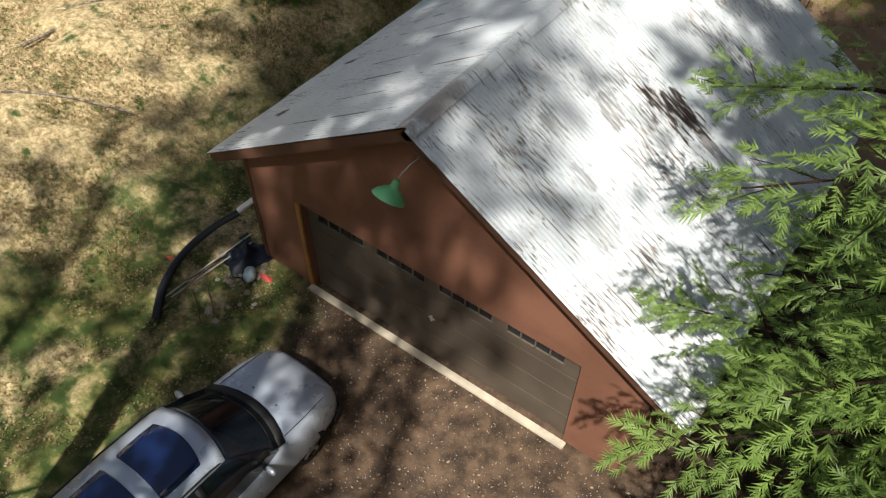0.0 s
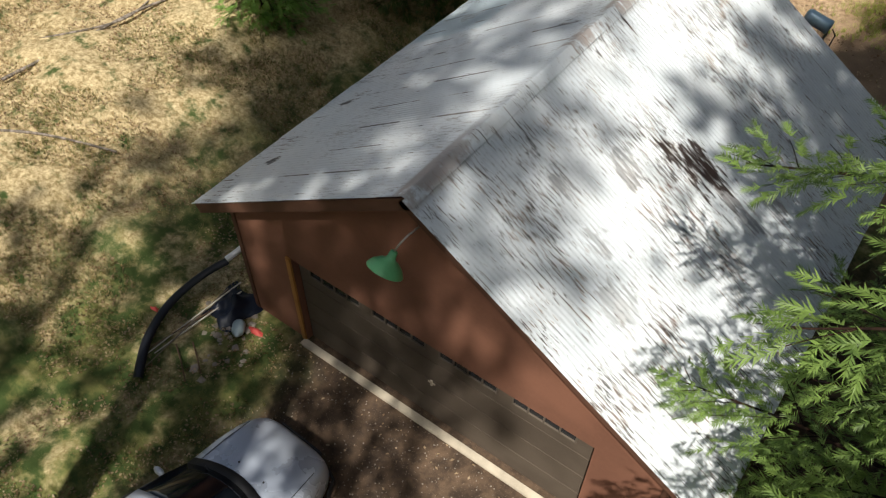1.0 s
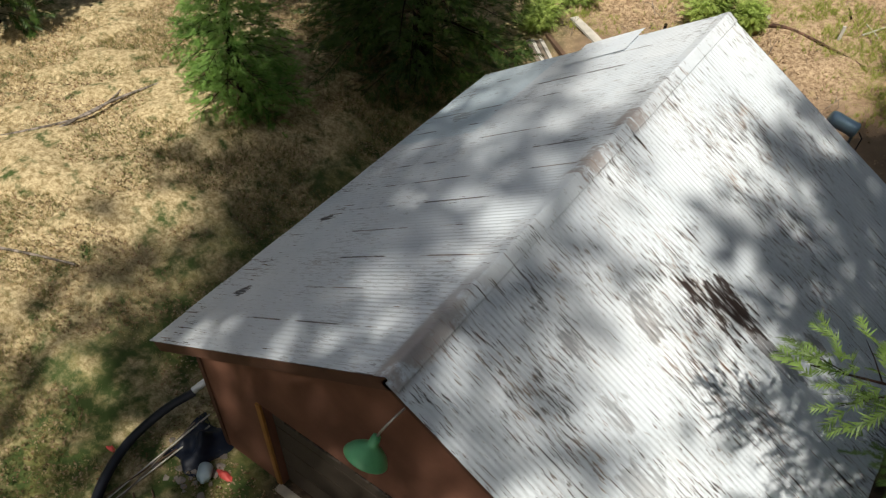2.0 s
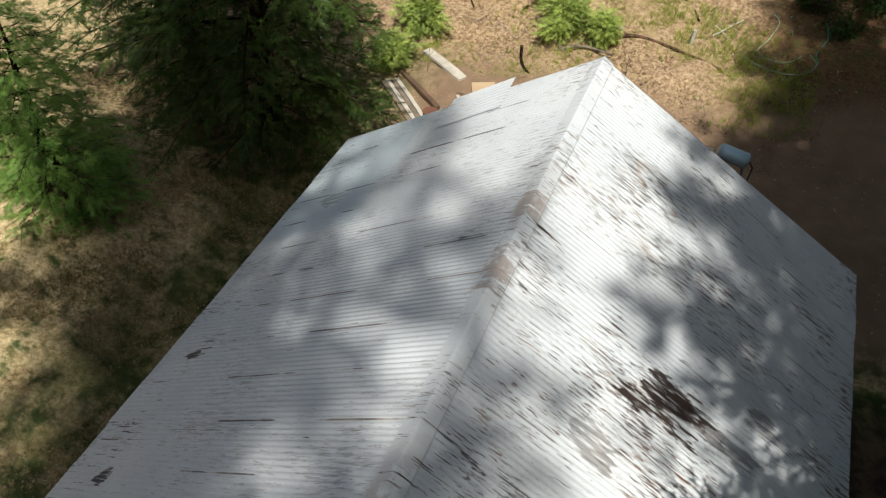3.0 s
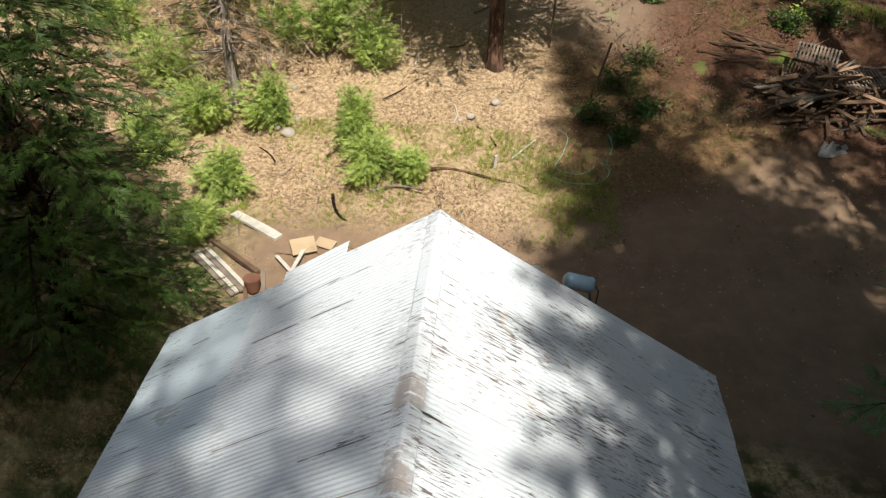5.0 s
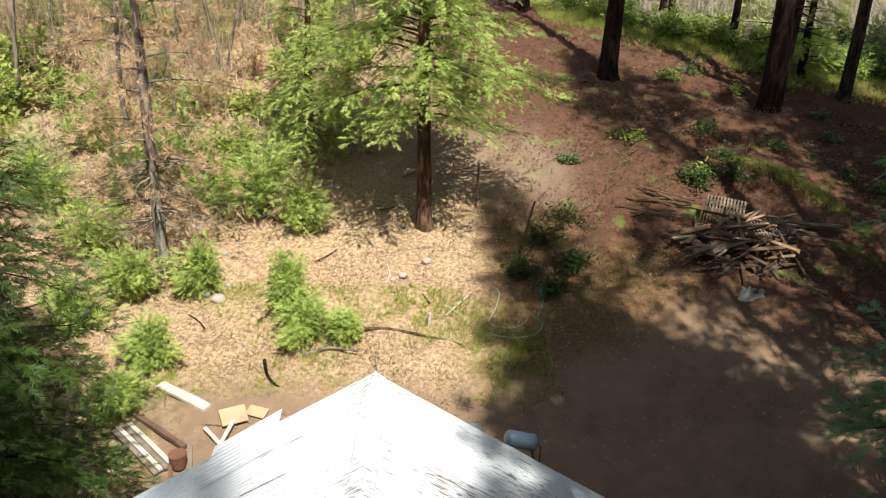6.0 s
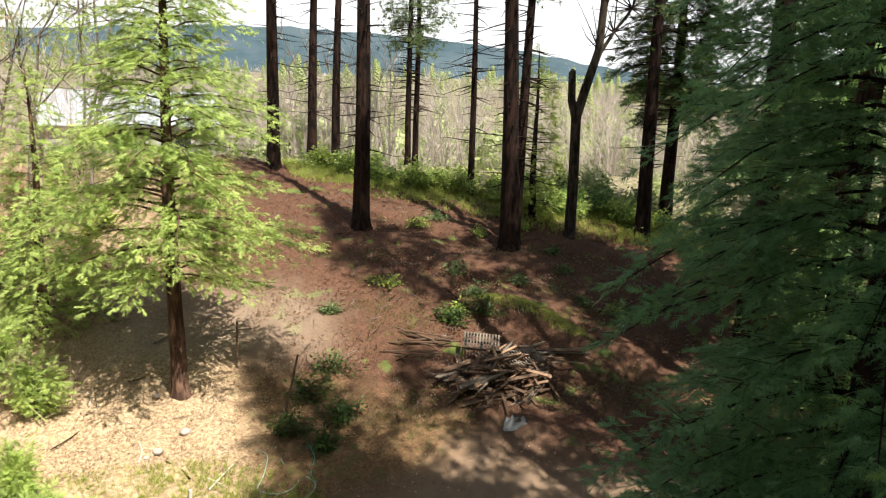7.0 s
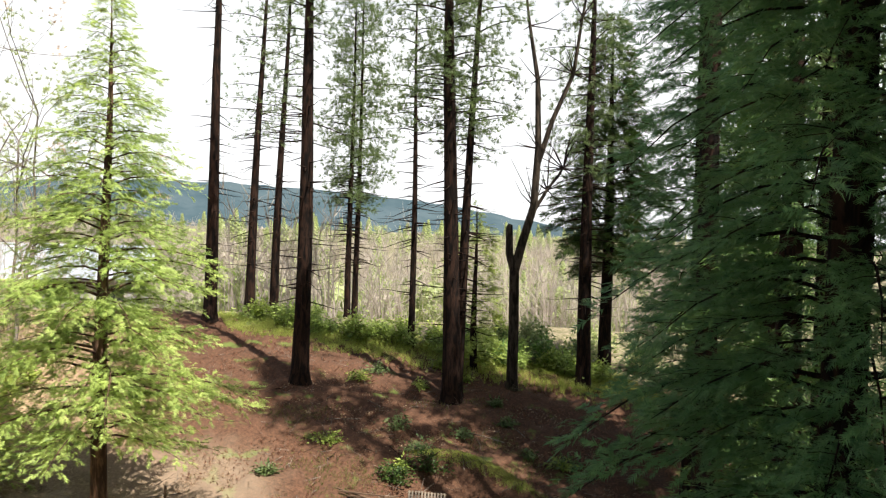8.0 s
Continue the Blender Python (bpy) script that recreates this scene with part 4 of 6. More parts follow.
    for i in range(dead_twigs):
        u = rng.uniform(0.12, bare + 0.1)
        az = rng.uniform(0, 6.28)
        ln = rng.uniform(0.5, 2.4)
        d = np.array((math.cos(az), math.sin(az), 0))
        p0 = axis(u)
        z = rng.uniform(-0.35, 0.15)
        sag = [0, z * 0.3, z * 0.7, z * 0.6]
        limbs.append([(p0 + d * ln * s + np.array((0.05 * math.sin(9 * s + i), 0.05 * math.cos(7 * s + i), ln * g)), 0.032 * (1.1 - s)) for s, g in zip((0, 0.35, 0.7, 1.0), sag)])
    lv, lf = tubes(limbs, 4)
    mat = trunk_bark or M_BARK_RED
    put("trunk", mesh_from("trunk", tv, tf, mat, True), tree)
    tagged(put("branchwork", mesh_from("branchwork", lv, lf, mat, True), tree), kind="stuff")
    if org:
        tmpl = (SPRAY if detail == "near" else SPRAY_FAR) if kind == "cedar" else FAN if kind == "fan" else (TUFT if detail == "near" else TUFT_FAR)
        org, fwd, up, sz = (np.concatenate(a) for a in (org, fwd, up, sz))
        fr = frames_from(fwd, up, rng, {"cedar": 0.5, "fan": 0.55, "pine": 0.6}[kind])
        if fine_below:
            # the far side, which the yard never sees, is left thinner
            keep = (org[:, 0] < x0 + 0.6) | (rng.uniform(0, 1, len(org)) < 0.18)
            org, fr, sz = org[keep], fr[keep], sz[keep]
            low = org[:, 2] < fine_below
            high = ~low & (rng.uniform(0, 1, len(org)) < 0.5)
            cv, cf = spread(tmpl[0], tmpl[1], org[low], fr[low], sz[low])
            high &= rng.uniform(0, 1, len(org)) < (0.3 if kind == "fan" else 1.0)
            hv, hf = spread(SPRAY_FAR[0], SPRAY_FAR[1], org[high], fr[high], sz[high] * (2.3 if kind == "fan" else 1.5))
            cv, cf = np.concatenate((cv, hv)), np.concatenate((cf, hf + len(cv)))
        else:
            cv, cf = spread(tmpl[0], tmpl[1], org, fr, sz)
        tagged(put("crown", mesh_from("crown", cv, cf, leaf or M_CEDAR), tree), kind="stuff")
    return tree


def bare_tree(name, base, height, label, seed=1, r0=0.12, mat=None, leaf=None, leaf_share=0.0, forks=3, spread_out=0.5, leaf_size=0.3, first=0.3, category="tree", group="bare trees on the slope"):
    """A leafless or half-dead tree: trunk that forks into ever thinner limbs."""
    rng = np.random.default_rng(seed)
    tree = thing(name, label, category, group)
    z0 = base[2] if len(base) > 2 else gz(base[0], base[1]) - 0.1
    paths, ends = [], []

    def grow(p, d, ln, r, depth):
        n = 4
        pts = [(np.array(p), r)]
        q, dd = np.array(p, float), np.array(d, float)
        for k in range(n):
            dd = dd + rng.normal(0, 0.12, 3) + np.array((0, 0, 0.05))
            dd /= np.linalg.norm(dd)
            q = q + dd * ln / n
            pts.append((q.copy(), r * (1 - 0.5 * (k + 1) / n)))
            if depth <= 2 and k >= 1 or depth == 0 and k >= n * first:
                for _ in range(1 if depth else 2):
                    a = rng.normal(0, 1, 3)
                    s = dd * rng.uniform(0.4, 0.9) + a / np.linalg.norm(a) * spread_out * 1.3
                    s /= np.linalg.norm(s)
                    if depth < forks:
                        grow(q, s, ln * rng.uniform(0.35, 0.55), r * 0.38, depth + 1)
        paths.append(pts)
        if depth >= 1:
            ends.append((q, dd))

    grow((base[0], base[1], z0), (rng.normal(0, 0.05), rng.normal(0, 0.05), 1.0), height, r0, 0)
    v, f = tubes(paths, 5)
    put("trunk", mesh_from("trunk", v, f, mat or M_TWIG, True), tree)
    if leaf and leaf_share:
        keep = [e for e in ends if rng.uniform() < leaf_share]
        o = np.repeat(np.array([e[0] for e in keep]), 5, axis=0) + rng.normal(0, 0.2, (len(keep) * 5, 3))
        d = np.repeat(np.array([e[1] for e in keep]), 5, axis=0) + rng.normal(0, 0.5, (len(keep) * 5, 3))
        cv, cf = spread(TUFT[0], TUFT[1], o, frames_from(d, np.tile((0, 0, 1.0), (len(d), 1)), rng), np.full(len(d), leaf_size) * rng.uniform(0.6, 1.2, len(d)))
        tagged(put("crown", mesh_from("crown", cv, cf, leaf), tree), kind="stuff")
    return tree


def shrub(name, base, r, h, label, seed=1, leaf=None, n=420, size=0.16, stems=14, group="shrubs on the bank", spray=False):
    """A loose bush: thin stems from the foot, leaves clustered along them."""
    rng = np.random.default_rng(seed)
    bush = thing(name, label, "shrub", group)
    x0, y0 = base[:2]
    z0 = base[2] if len(base) > 2 else gz(x0, y0) - 0.04
    paths, org, out = [], [], []
    for i in range(stems):
        az, tilt = rng.uniform(0, 6.28), rng.uniform(0.05, 0.95)
        tip = np.array((math.cos(az) * r * tilt, math.sin(az) * r * tilt, h * (1.0 - 0.45 * tilt * tilt) * rng.uniform(0.6, 1.05)))
        pts = [np.array((x0, y0, z0)) + tip * s + np.array((0, 0, 0.15 * h * s * (1 - s))) for s in (0, 0.33, 0.66, 1)]
        paths.append([(p, 0.012 * (1.2 - s)) for p, s in zip(pts, (0, 0.33, 0.66, 1))])
        k = n // stems
        t = rng.uniform(0.25, 1.0, k)
        c = np.array((x0, y0, z0)) + np.outer(t, tip) + rng.normal(0, 0.13 * r + 0.03, (k, 3))
        org.append(c)
        out.append((c - np.array((x0, y0, z0 + 0.25 * h))) * (1, 1, 0.35) + rng.normal(0, 0.35, (k, 3)) * (1, 1, 0.6))
    v, f = tubes(paths, 4)
    tagged(put("brushwood", mesh_from("brushwood", v, f, M_TWIG, True), bush), kind="stuff")
    org, out = np.concatenate(org), np.concatenate(out)
    org[:, 2] = np.maximum(org[:, 2], z0 + 0.08)
    t = FAN if spray else LEAF
    cv, cf = spread(t[0], t[1], org, frames_from(out, np.tile((0, 0, 1.0), (len(org), 1)), rng, 0.45), size * rng.uniform(0.6, 1.3, len(org)))
    tagged(put("foliage", mesh_from("foliage", cv, cf, leaf or M_SHRUB), bush), kind="stuff")
    return bush


def oak():
    """A dark oak on the rise: a broken fork low down, two long limbs and fine twigs."""
    tree = thing("oak_tree", "dark bare forked oak with a broken stub", "tree", "bare trees on the slope")
    x0, y0 = 17.8, 31.0
    z0 = gz(x0, y0) - 0.1
    rng = np.random.default_rng(71)

    def at(u, z, d=0.0):
        return np.array((x0 + 0.66 * u + 0.39 * d, y0 - 0.28 * u + 0.92 * d, z0 + z))

    paths = [[(at(0, 0), 0.42), (at(0.02, 0.5), 0.33), (at(0.05, 3), 0.29), (at(0.0, 5.6), 0.28), (at(0.5, 7.0), 0.25), (at(1.15, 8.6), 0.23), (at(1.35, 11.3), 0.19), (at(1.2, 14.5), 0.14), (at(0.6, 17.0), 0.09), (at(0.1, 19.5), 0.04)],
             [(at(0.0, 5.5), 0.24), (at(-0.35, 6.4), 0.22), (at(-0.4, 7.6), 0.20), (at(-0.32, 7.75), 0.12)],
             [(at(1.35, 10.6), 0.17), (at(2.2, 12.6), 0.14), (at(3.5, 14.8), 0.11), (at(4.0, 17.5), 0.08), (at(4.6, 20.0), 0.03)],
             [(at(1.0, 8.2), 0.13), (at(2.0, 9.4), 0.09), (at(3.0, 10.4), 0.05)]]
    for p in list(paths):
        for _ in range(30):
            k = rng.integers(len(p) // 2, len(p))
            d = rng.normal(0, 1, 3)
            d = d / np.linalg.norm(d) + (0, 0, 0.4)
            ln = rng.uniform(0.6, 2.2)
            q = p[k][0]
            if p is paths[1]:
                continue
            paths.append([(q, 0.035), (q + d * ln * 0.5 + rng.normal(0, 0.1, 3), 0.022), (q + d * ln, 0.008)])
    for k, p in enumerate(paths[:4]):
        v, f = tubes([[(q, r * 0.82) for q, r in p]], 10)
        name = ("trunk", "stub", "limb", "limb")[k]
        put(name, mesh_from(name, v, f, M_BARK_OAK, True), tree)
    v, f = tubes(paths[4:], 5)
    tagged(put("twigwork", mesh_from("twigwork", v, f, M_BARK_RED, True), tree), kind="stuff")


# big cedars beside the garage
conifer("cedar_tree", (8.5, 0.1), 25.5, 5.75, "tall dense green cedar beside the garage, boughs over the roof", seed=11, bare=0.05, taper=0.9, sprays=1.2, kind="fan", size=0.20, density=10.5, leaf=M_CEDAR_LIT, detail="near", fine_below=11.5)
conifer("cedar_tree", (9.6, 7.0), 33, 3.3, "tall dense dark cedar at the edge of the yard", seed=12, bare=0.05, sprays=1.2, kind="fan", size=0.26, density=11.5, droop=0.42, trunk_r=0.36, leaf=M_CEDAR_DEEP, detail="near", fine_below=16.0, lean=(0.7, 0.0), top_round=1.0)
# young cedar in the sun, behind the yard
conifer("young_cedar", (0.5, 22.4), 16.2, 4.3, "bright yellow-green young cedar on the leafy bank", seed=21, bare=0.22, sprays=1.0, kind="fan", size=0.235, density=11.5, detail="far", leaf=M_CEDAR_SUN, trunk_r=0.24, trunk_bark=M_BARK_YOUNG, droop=0.2, taper=1.0)
conifer("young_cedar", (-3.5, 25.8), 8.5, 2.0, "bushy green young cedar beside the taller one", seed=22, bare=0.04, sprays=1.3, kind="fan", size=0.24, density=9, detail="far", leaf=M_CEDAR_SUN, trunk_bark=M_BARK_YOUNG, taper=0.8)
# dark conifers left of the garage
conifer("cedar_tree", (-7.6, 10.6), 13, 3.2, "cedar behind the garage, shade put into its dark green", seed=31, bare=0.03, sprays=0.9, kind="fan", size=0.30, density=11, leaf=M_CEDAR_SHADED)
conifer("cedar_tree", (-10.4, 11.6), 12, 3.0, "cedar behind the garage, shade put into its dark green", seed=32, bare=0.03, sprays=0.9, kind="fan", size=0.30, density=9, leaf=M_CEDAR_SHADED)
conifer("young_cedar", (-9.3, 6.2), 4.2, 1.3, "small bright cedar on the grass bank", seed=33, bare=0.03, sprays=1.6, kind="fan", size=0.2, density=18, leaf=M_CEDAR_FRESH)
conifer("cedar_tree", (-16.4, 4.6), 8.5, 2.0, "dark green cedar at the edge of the meadow", seed=34, bare=0.05, sprays=2.4, size=0.46, density=9, leaf=M_CEDAR_SHADED)
# more tall dark trees along the right of the yard
for i, (tx, ty, th, tr) in enumerate(((13.4, 9.5, 11, 2.6), (16.5, 14.0, 24, 3.2), (20.5, 18.5, 24, 3.0), (13.5, 2.5, 25, 3.4), (25.0, 23.0, 24, 3.0), (19.0, 9.0, 24, 3.2))):
    conifer("cedar_tree", (tx, ty), th, tr, "tall dark cedar along the yard", seed=40 + i, bare=0.06, sprays=0.9, size=0.8, density=4.5, leaf=M_CEDAR, detail="far")
# unseen tall pines added in front of the garage; their high crowns shade drive and roof
FRONT_CASTERS = [(2.3, -11.6, 40, 3.0, 0.24, 2.8, 0.85), (6.9, -17.0, 47, 2.4, 0.66, 2.8, 1.0), (0.9, -12.0, 40, 3.7, 0.62, 3.0, 1.8), (3.1, -17.4, 45, 3.7, 0.64, 2.8, 1.7), (8.7, -6.6, 31, 3.0, 0.70, 3.0, 2.0), (-1.3, -15.2, 30, 3.2, 0.52, 1.3, 0.9), (-1.9, -7.8, 39, 3.2, 0.66, 2.6, 0.9)]
for i, (tx, ty, th, tr, tb, td, tsp) in enumerate(FRONT_CASTERS):
    slim = 0.17 if i == 1 else 0.30
    conifer("pine_tree", (tx, ty), th, tr, "unseen tall pine added in front of the garage to cast shade", seed=240 + i, bare=tb, kind="pine", leaf=M_PINE, trunk_r=slim, size=0.62, density=td, sprays=tsp, droop=0.1, detail="far", dead_twigs=20, group="pines in front of the garage")

# high-crowned pines added out of sight beyond the yard, to cast shade on the slope
for i, (tx, ty, th) in enumerate(((14.7, 15.0, 37), (19.5, 15.5, 31), (10.8, -1.6, 33), (11.6, 2.6, 27), (27.5, 24.0, 30), (12.4, -1.0, 32), (14.3, 7.4, 29))):
    conifer("pine_tree", (tx, ty), th, 3.6, "hidden tall pine added beyond the yard to cast shade", seed=260 + i, bare=0.64 if i == 0 else 0.42, kind="pine", leaf=M_PINE, trunk_r=0.33, size=0.68, density=2.8, sprays=(1.5, 1.1, 2.2, 2.2, 0.9, 2.2, 1.1)[i], droop=0.1, detail="far", dead_twigs=16, group="pines beyond the yard")

# tall pines on the rise
PINES = [(8.2, 32.3, 0.37, 27, 0.0), (5.3, 41.2, 0.34, 26, 0.2), (8.2, 47.0, 0.30, 25, 0.8), (9.8, 47.5, 0.28, 25, 0.7), (14.1, 45.8, 0.2, 23, 0.1), (14.9, 46.8, 0.2, 24, 0.1),
         (15.2, 37.3, 0.18, 22, -0.2), (14.3, 30.0, 0.40, 28, -0.9), (14.7, 30.5, 0.26, 24, 1.0), (21.8, 31.2, 0.35, 25, 0.2)]
for i, (px, py, pr, ph, pl) in enumerate(PINES):
    conifer("pine_tree", (px, py), ph, 2.7, "tall red-barked pine with bare lower trunk", seed=50 + i, bare=(0.55, 0.8, 0.42, 0.45, 0.3, 0.32, 0.5, 0.42, 0.45, 0.4, 0.4)[i], kind="pine", leaf=M_PINE, trunk_r=pr, size=0.36, density=3.4, sprays=(1.4, 0.4, 0.7, 0.7, 2.4, 2.4, 1.1, 1.9, 1.7, 1.9, 1.6)[i], droop=0.1, detail="near", dead_twigs=80, lean=(pl, 0.0), group="pines on the rise")
oak()
conifer("cedar_tree", (20.6, 21.9), 31, 3.4, "tall dark cedar behind the yard", seed=75, bare=0.1, sprays=0.8, kind="fan", size=0.42, density=8, leaf=M_CEDAR_DEEP, detail="far", trunk_r=0.42, droop=0.35)
conifer("fir_tree", (17.0, 33.5), 8.5, 1.7, "small green fir among the pines", seed=72, bare=0.05, sprays=2.6, size=0.42, density=9, leaf=M_SHRUB, detail="far")
conifer("fir_tree", (24.4, 33.0), 19, 3.3, "dark fir beside the pines", seed=74, bare=0.28, sprays=1.5, kind="fan", size=0.5, density=8, leaf=M_CEDAR_SHADED, detail="far")
conifer("dead_pine", (-7.0, 20.0), 14, 2.6, "half-dead pine with grey trunk and orange needles", seed=73, bare=0.16, kind="pine", leaf=M_BROWN_NEEDLE, trunk_r=0.19, trunk_bark=M_BARK_GREY, size=0.36, density=4.0, sprays=1.3, droop=0.15, dead_twigs=40)
rngb = random.Random(5)
for i in range(26):
    by = 23.5 + 15 * (i / 26) + rngb.uniform(-1, 1)
    bx = rngb.uniform(-17, -1.5) * (by / 26)
    if bx > -5.5 and by < 31:
        continue
    bare_tree("bare_tree", (bx, by), rngb.uniform(7, 13), "thin leafless grey tree on the bank", seed=80 + i, r0=rngb.uniform(0.06, 0.11), leaf=(M_FAR_GREEN, M_BROWN_NEEDLE, M_SHRUB)[i % 3], leaf_share=0.85, leaf_size=0.26, forks=3)

# shrubs
SHRUBS = [(-3.2, 18.6, 0.9, 1.7), (-2.6, 17.4, 0.9, 1.2), (-1.5, 17.3, 0.6, 0.8), (-6.3, 16.3, 0.9, 1.2), (-7.6, 19.0, 1.1, 2.0), (-5.8, 19.4, 0.9, 1.4), (-3.3, 22.0, 1.0, 2.2), (-8.6, 17.4, 1.0, 1.6),
          (-6.6, 14.6, 0.7, 1.0), (-4.6, 23.5, 1.2, 2.4), (-6.2, 23.0, 1.1, 1.8), (-9.5, 20.5, 1.3, 2.2), (-11.5, 22.5, 1.4, 2.4), (-8.4, 24.5, 1.3, 2.2)]
for i, (sx, sy, sr, sh) in enumerate(SHRUBS):
    shrub("shrub", (sx, sy), sr, sh, "bright green young cedar shrub on the leafy bank", seed=100 + i, n=1300, size=0.22, spray=True, leaf=M_CEDAR_SUN)
rngw = random.Random(44)
for i in range(64):
    by = 22.8 + 15 * rngw.random() ** 1.4
    bx = rngw.uniform(-15, -1.6) * (by / 23)
    if bx > -3.4 and by < 27:
        continue
    kind_ = (M_SHRUB, M_FAR_GREEN, M_CEDAR_SUN, M_BROWN_NEEDLE, M_BRUSH, M_FAR_GREEN)[i % 6]
    shrub("sapling", (bx, by), rngw.uniform(0.7, 1.5), rngw.uniform(0.9, 3.2), "wild sapling among the bare trees", seed=500 + i, n=230, size=0.30, spray=True, leaf=kind_, stems=10, group="saplings on the bank")
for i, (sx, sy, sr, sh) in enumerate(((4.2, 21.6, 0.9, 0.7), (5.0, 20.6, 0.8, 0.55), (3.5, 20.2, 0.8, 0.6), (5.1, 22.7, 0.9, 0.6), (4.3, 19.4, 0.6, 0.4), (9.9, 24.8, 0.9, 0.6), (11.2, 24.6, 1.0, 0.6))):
    shrub("shrub", (sx, sy), sr, sh, "low dark green bush on the brown slope", seed=640 + i, n=520, size=0.13, stems=14, leaf=M_CEDAR_SHADED, group="low bushes on the slope")
rng0 = random.Random(9)
for i in range(40):
    u = i / 39
    sx = 8.0 + 15.5 * u + rng0.uniform(-0.8, 0.8)
    sy = 42 - 9.0 * u + rng0.uniform(-1.6, 1.6)
    shrub("shrub", (sx, sy), rng0.uniform(0.7, 1.4), rng0.uniform(0.7, 1.5), "low green brush along the crest", seed=140 + i, n=500, size=0.2, leaf=M_CEDAR_SUN if i % 3 else M_SHRUB, group="brush along the crest")
rngh = random.Random(15)
for i in range(18):
    shrub("shrub", (rngh.uniform(5.5, 17), rngh.uniform(24.5, 34)), rngh.uniform(0.4, 0.9), rngh.uniform(0.2, 0.4), "low green seedling brush on the needle-covered rise", seed=600 + i, n=260, size=0.15, stems=12, leaf=(M_SHRUB, M_PINE)[i % 2], group="seedlings on the rise")
for i in range(18):
    shrub("shrub", (rng0.uniform(17, 28), rng0.uniform(33, 39)), rng0.uniform(0.9, 1.6), rng0.uniform(0.9, 1.7), "dark green brush at the end of the crest", seed=400 + i, n=420, size=0.24, group="brush along the crest", leaf=M_FAR_GREEN if i % 3 else M_CEDAR)
for i in range(30):
    by = rng0.uniform(25, 42)
    bx = rng0.uniform(-18, -1) * (by / 26)
    shrub("shrub", (bx, by), rng0.uniform(0.8, 1.7), rng0.uniform(1.0, 2.6), "wild green brush under the bare trees", seed=190 + i, n=340, size=0.28, group="brush under the bare trees")


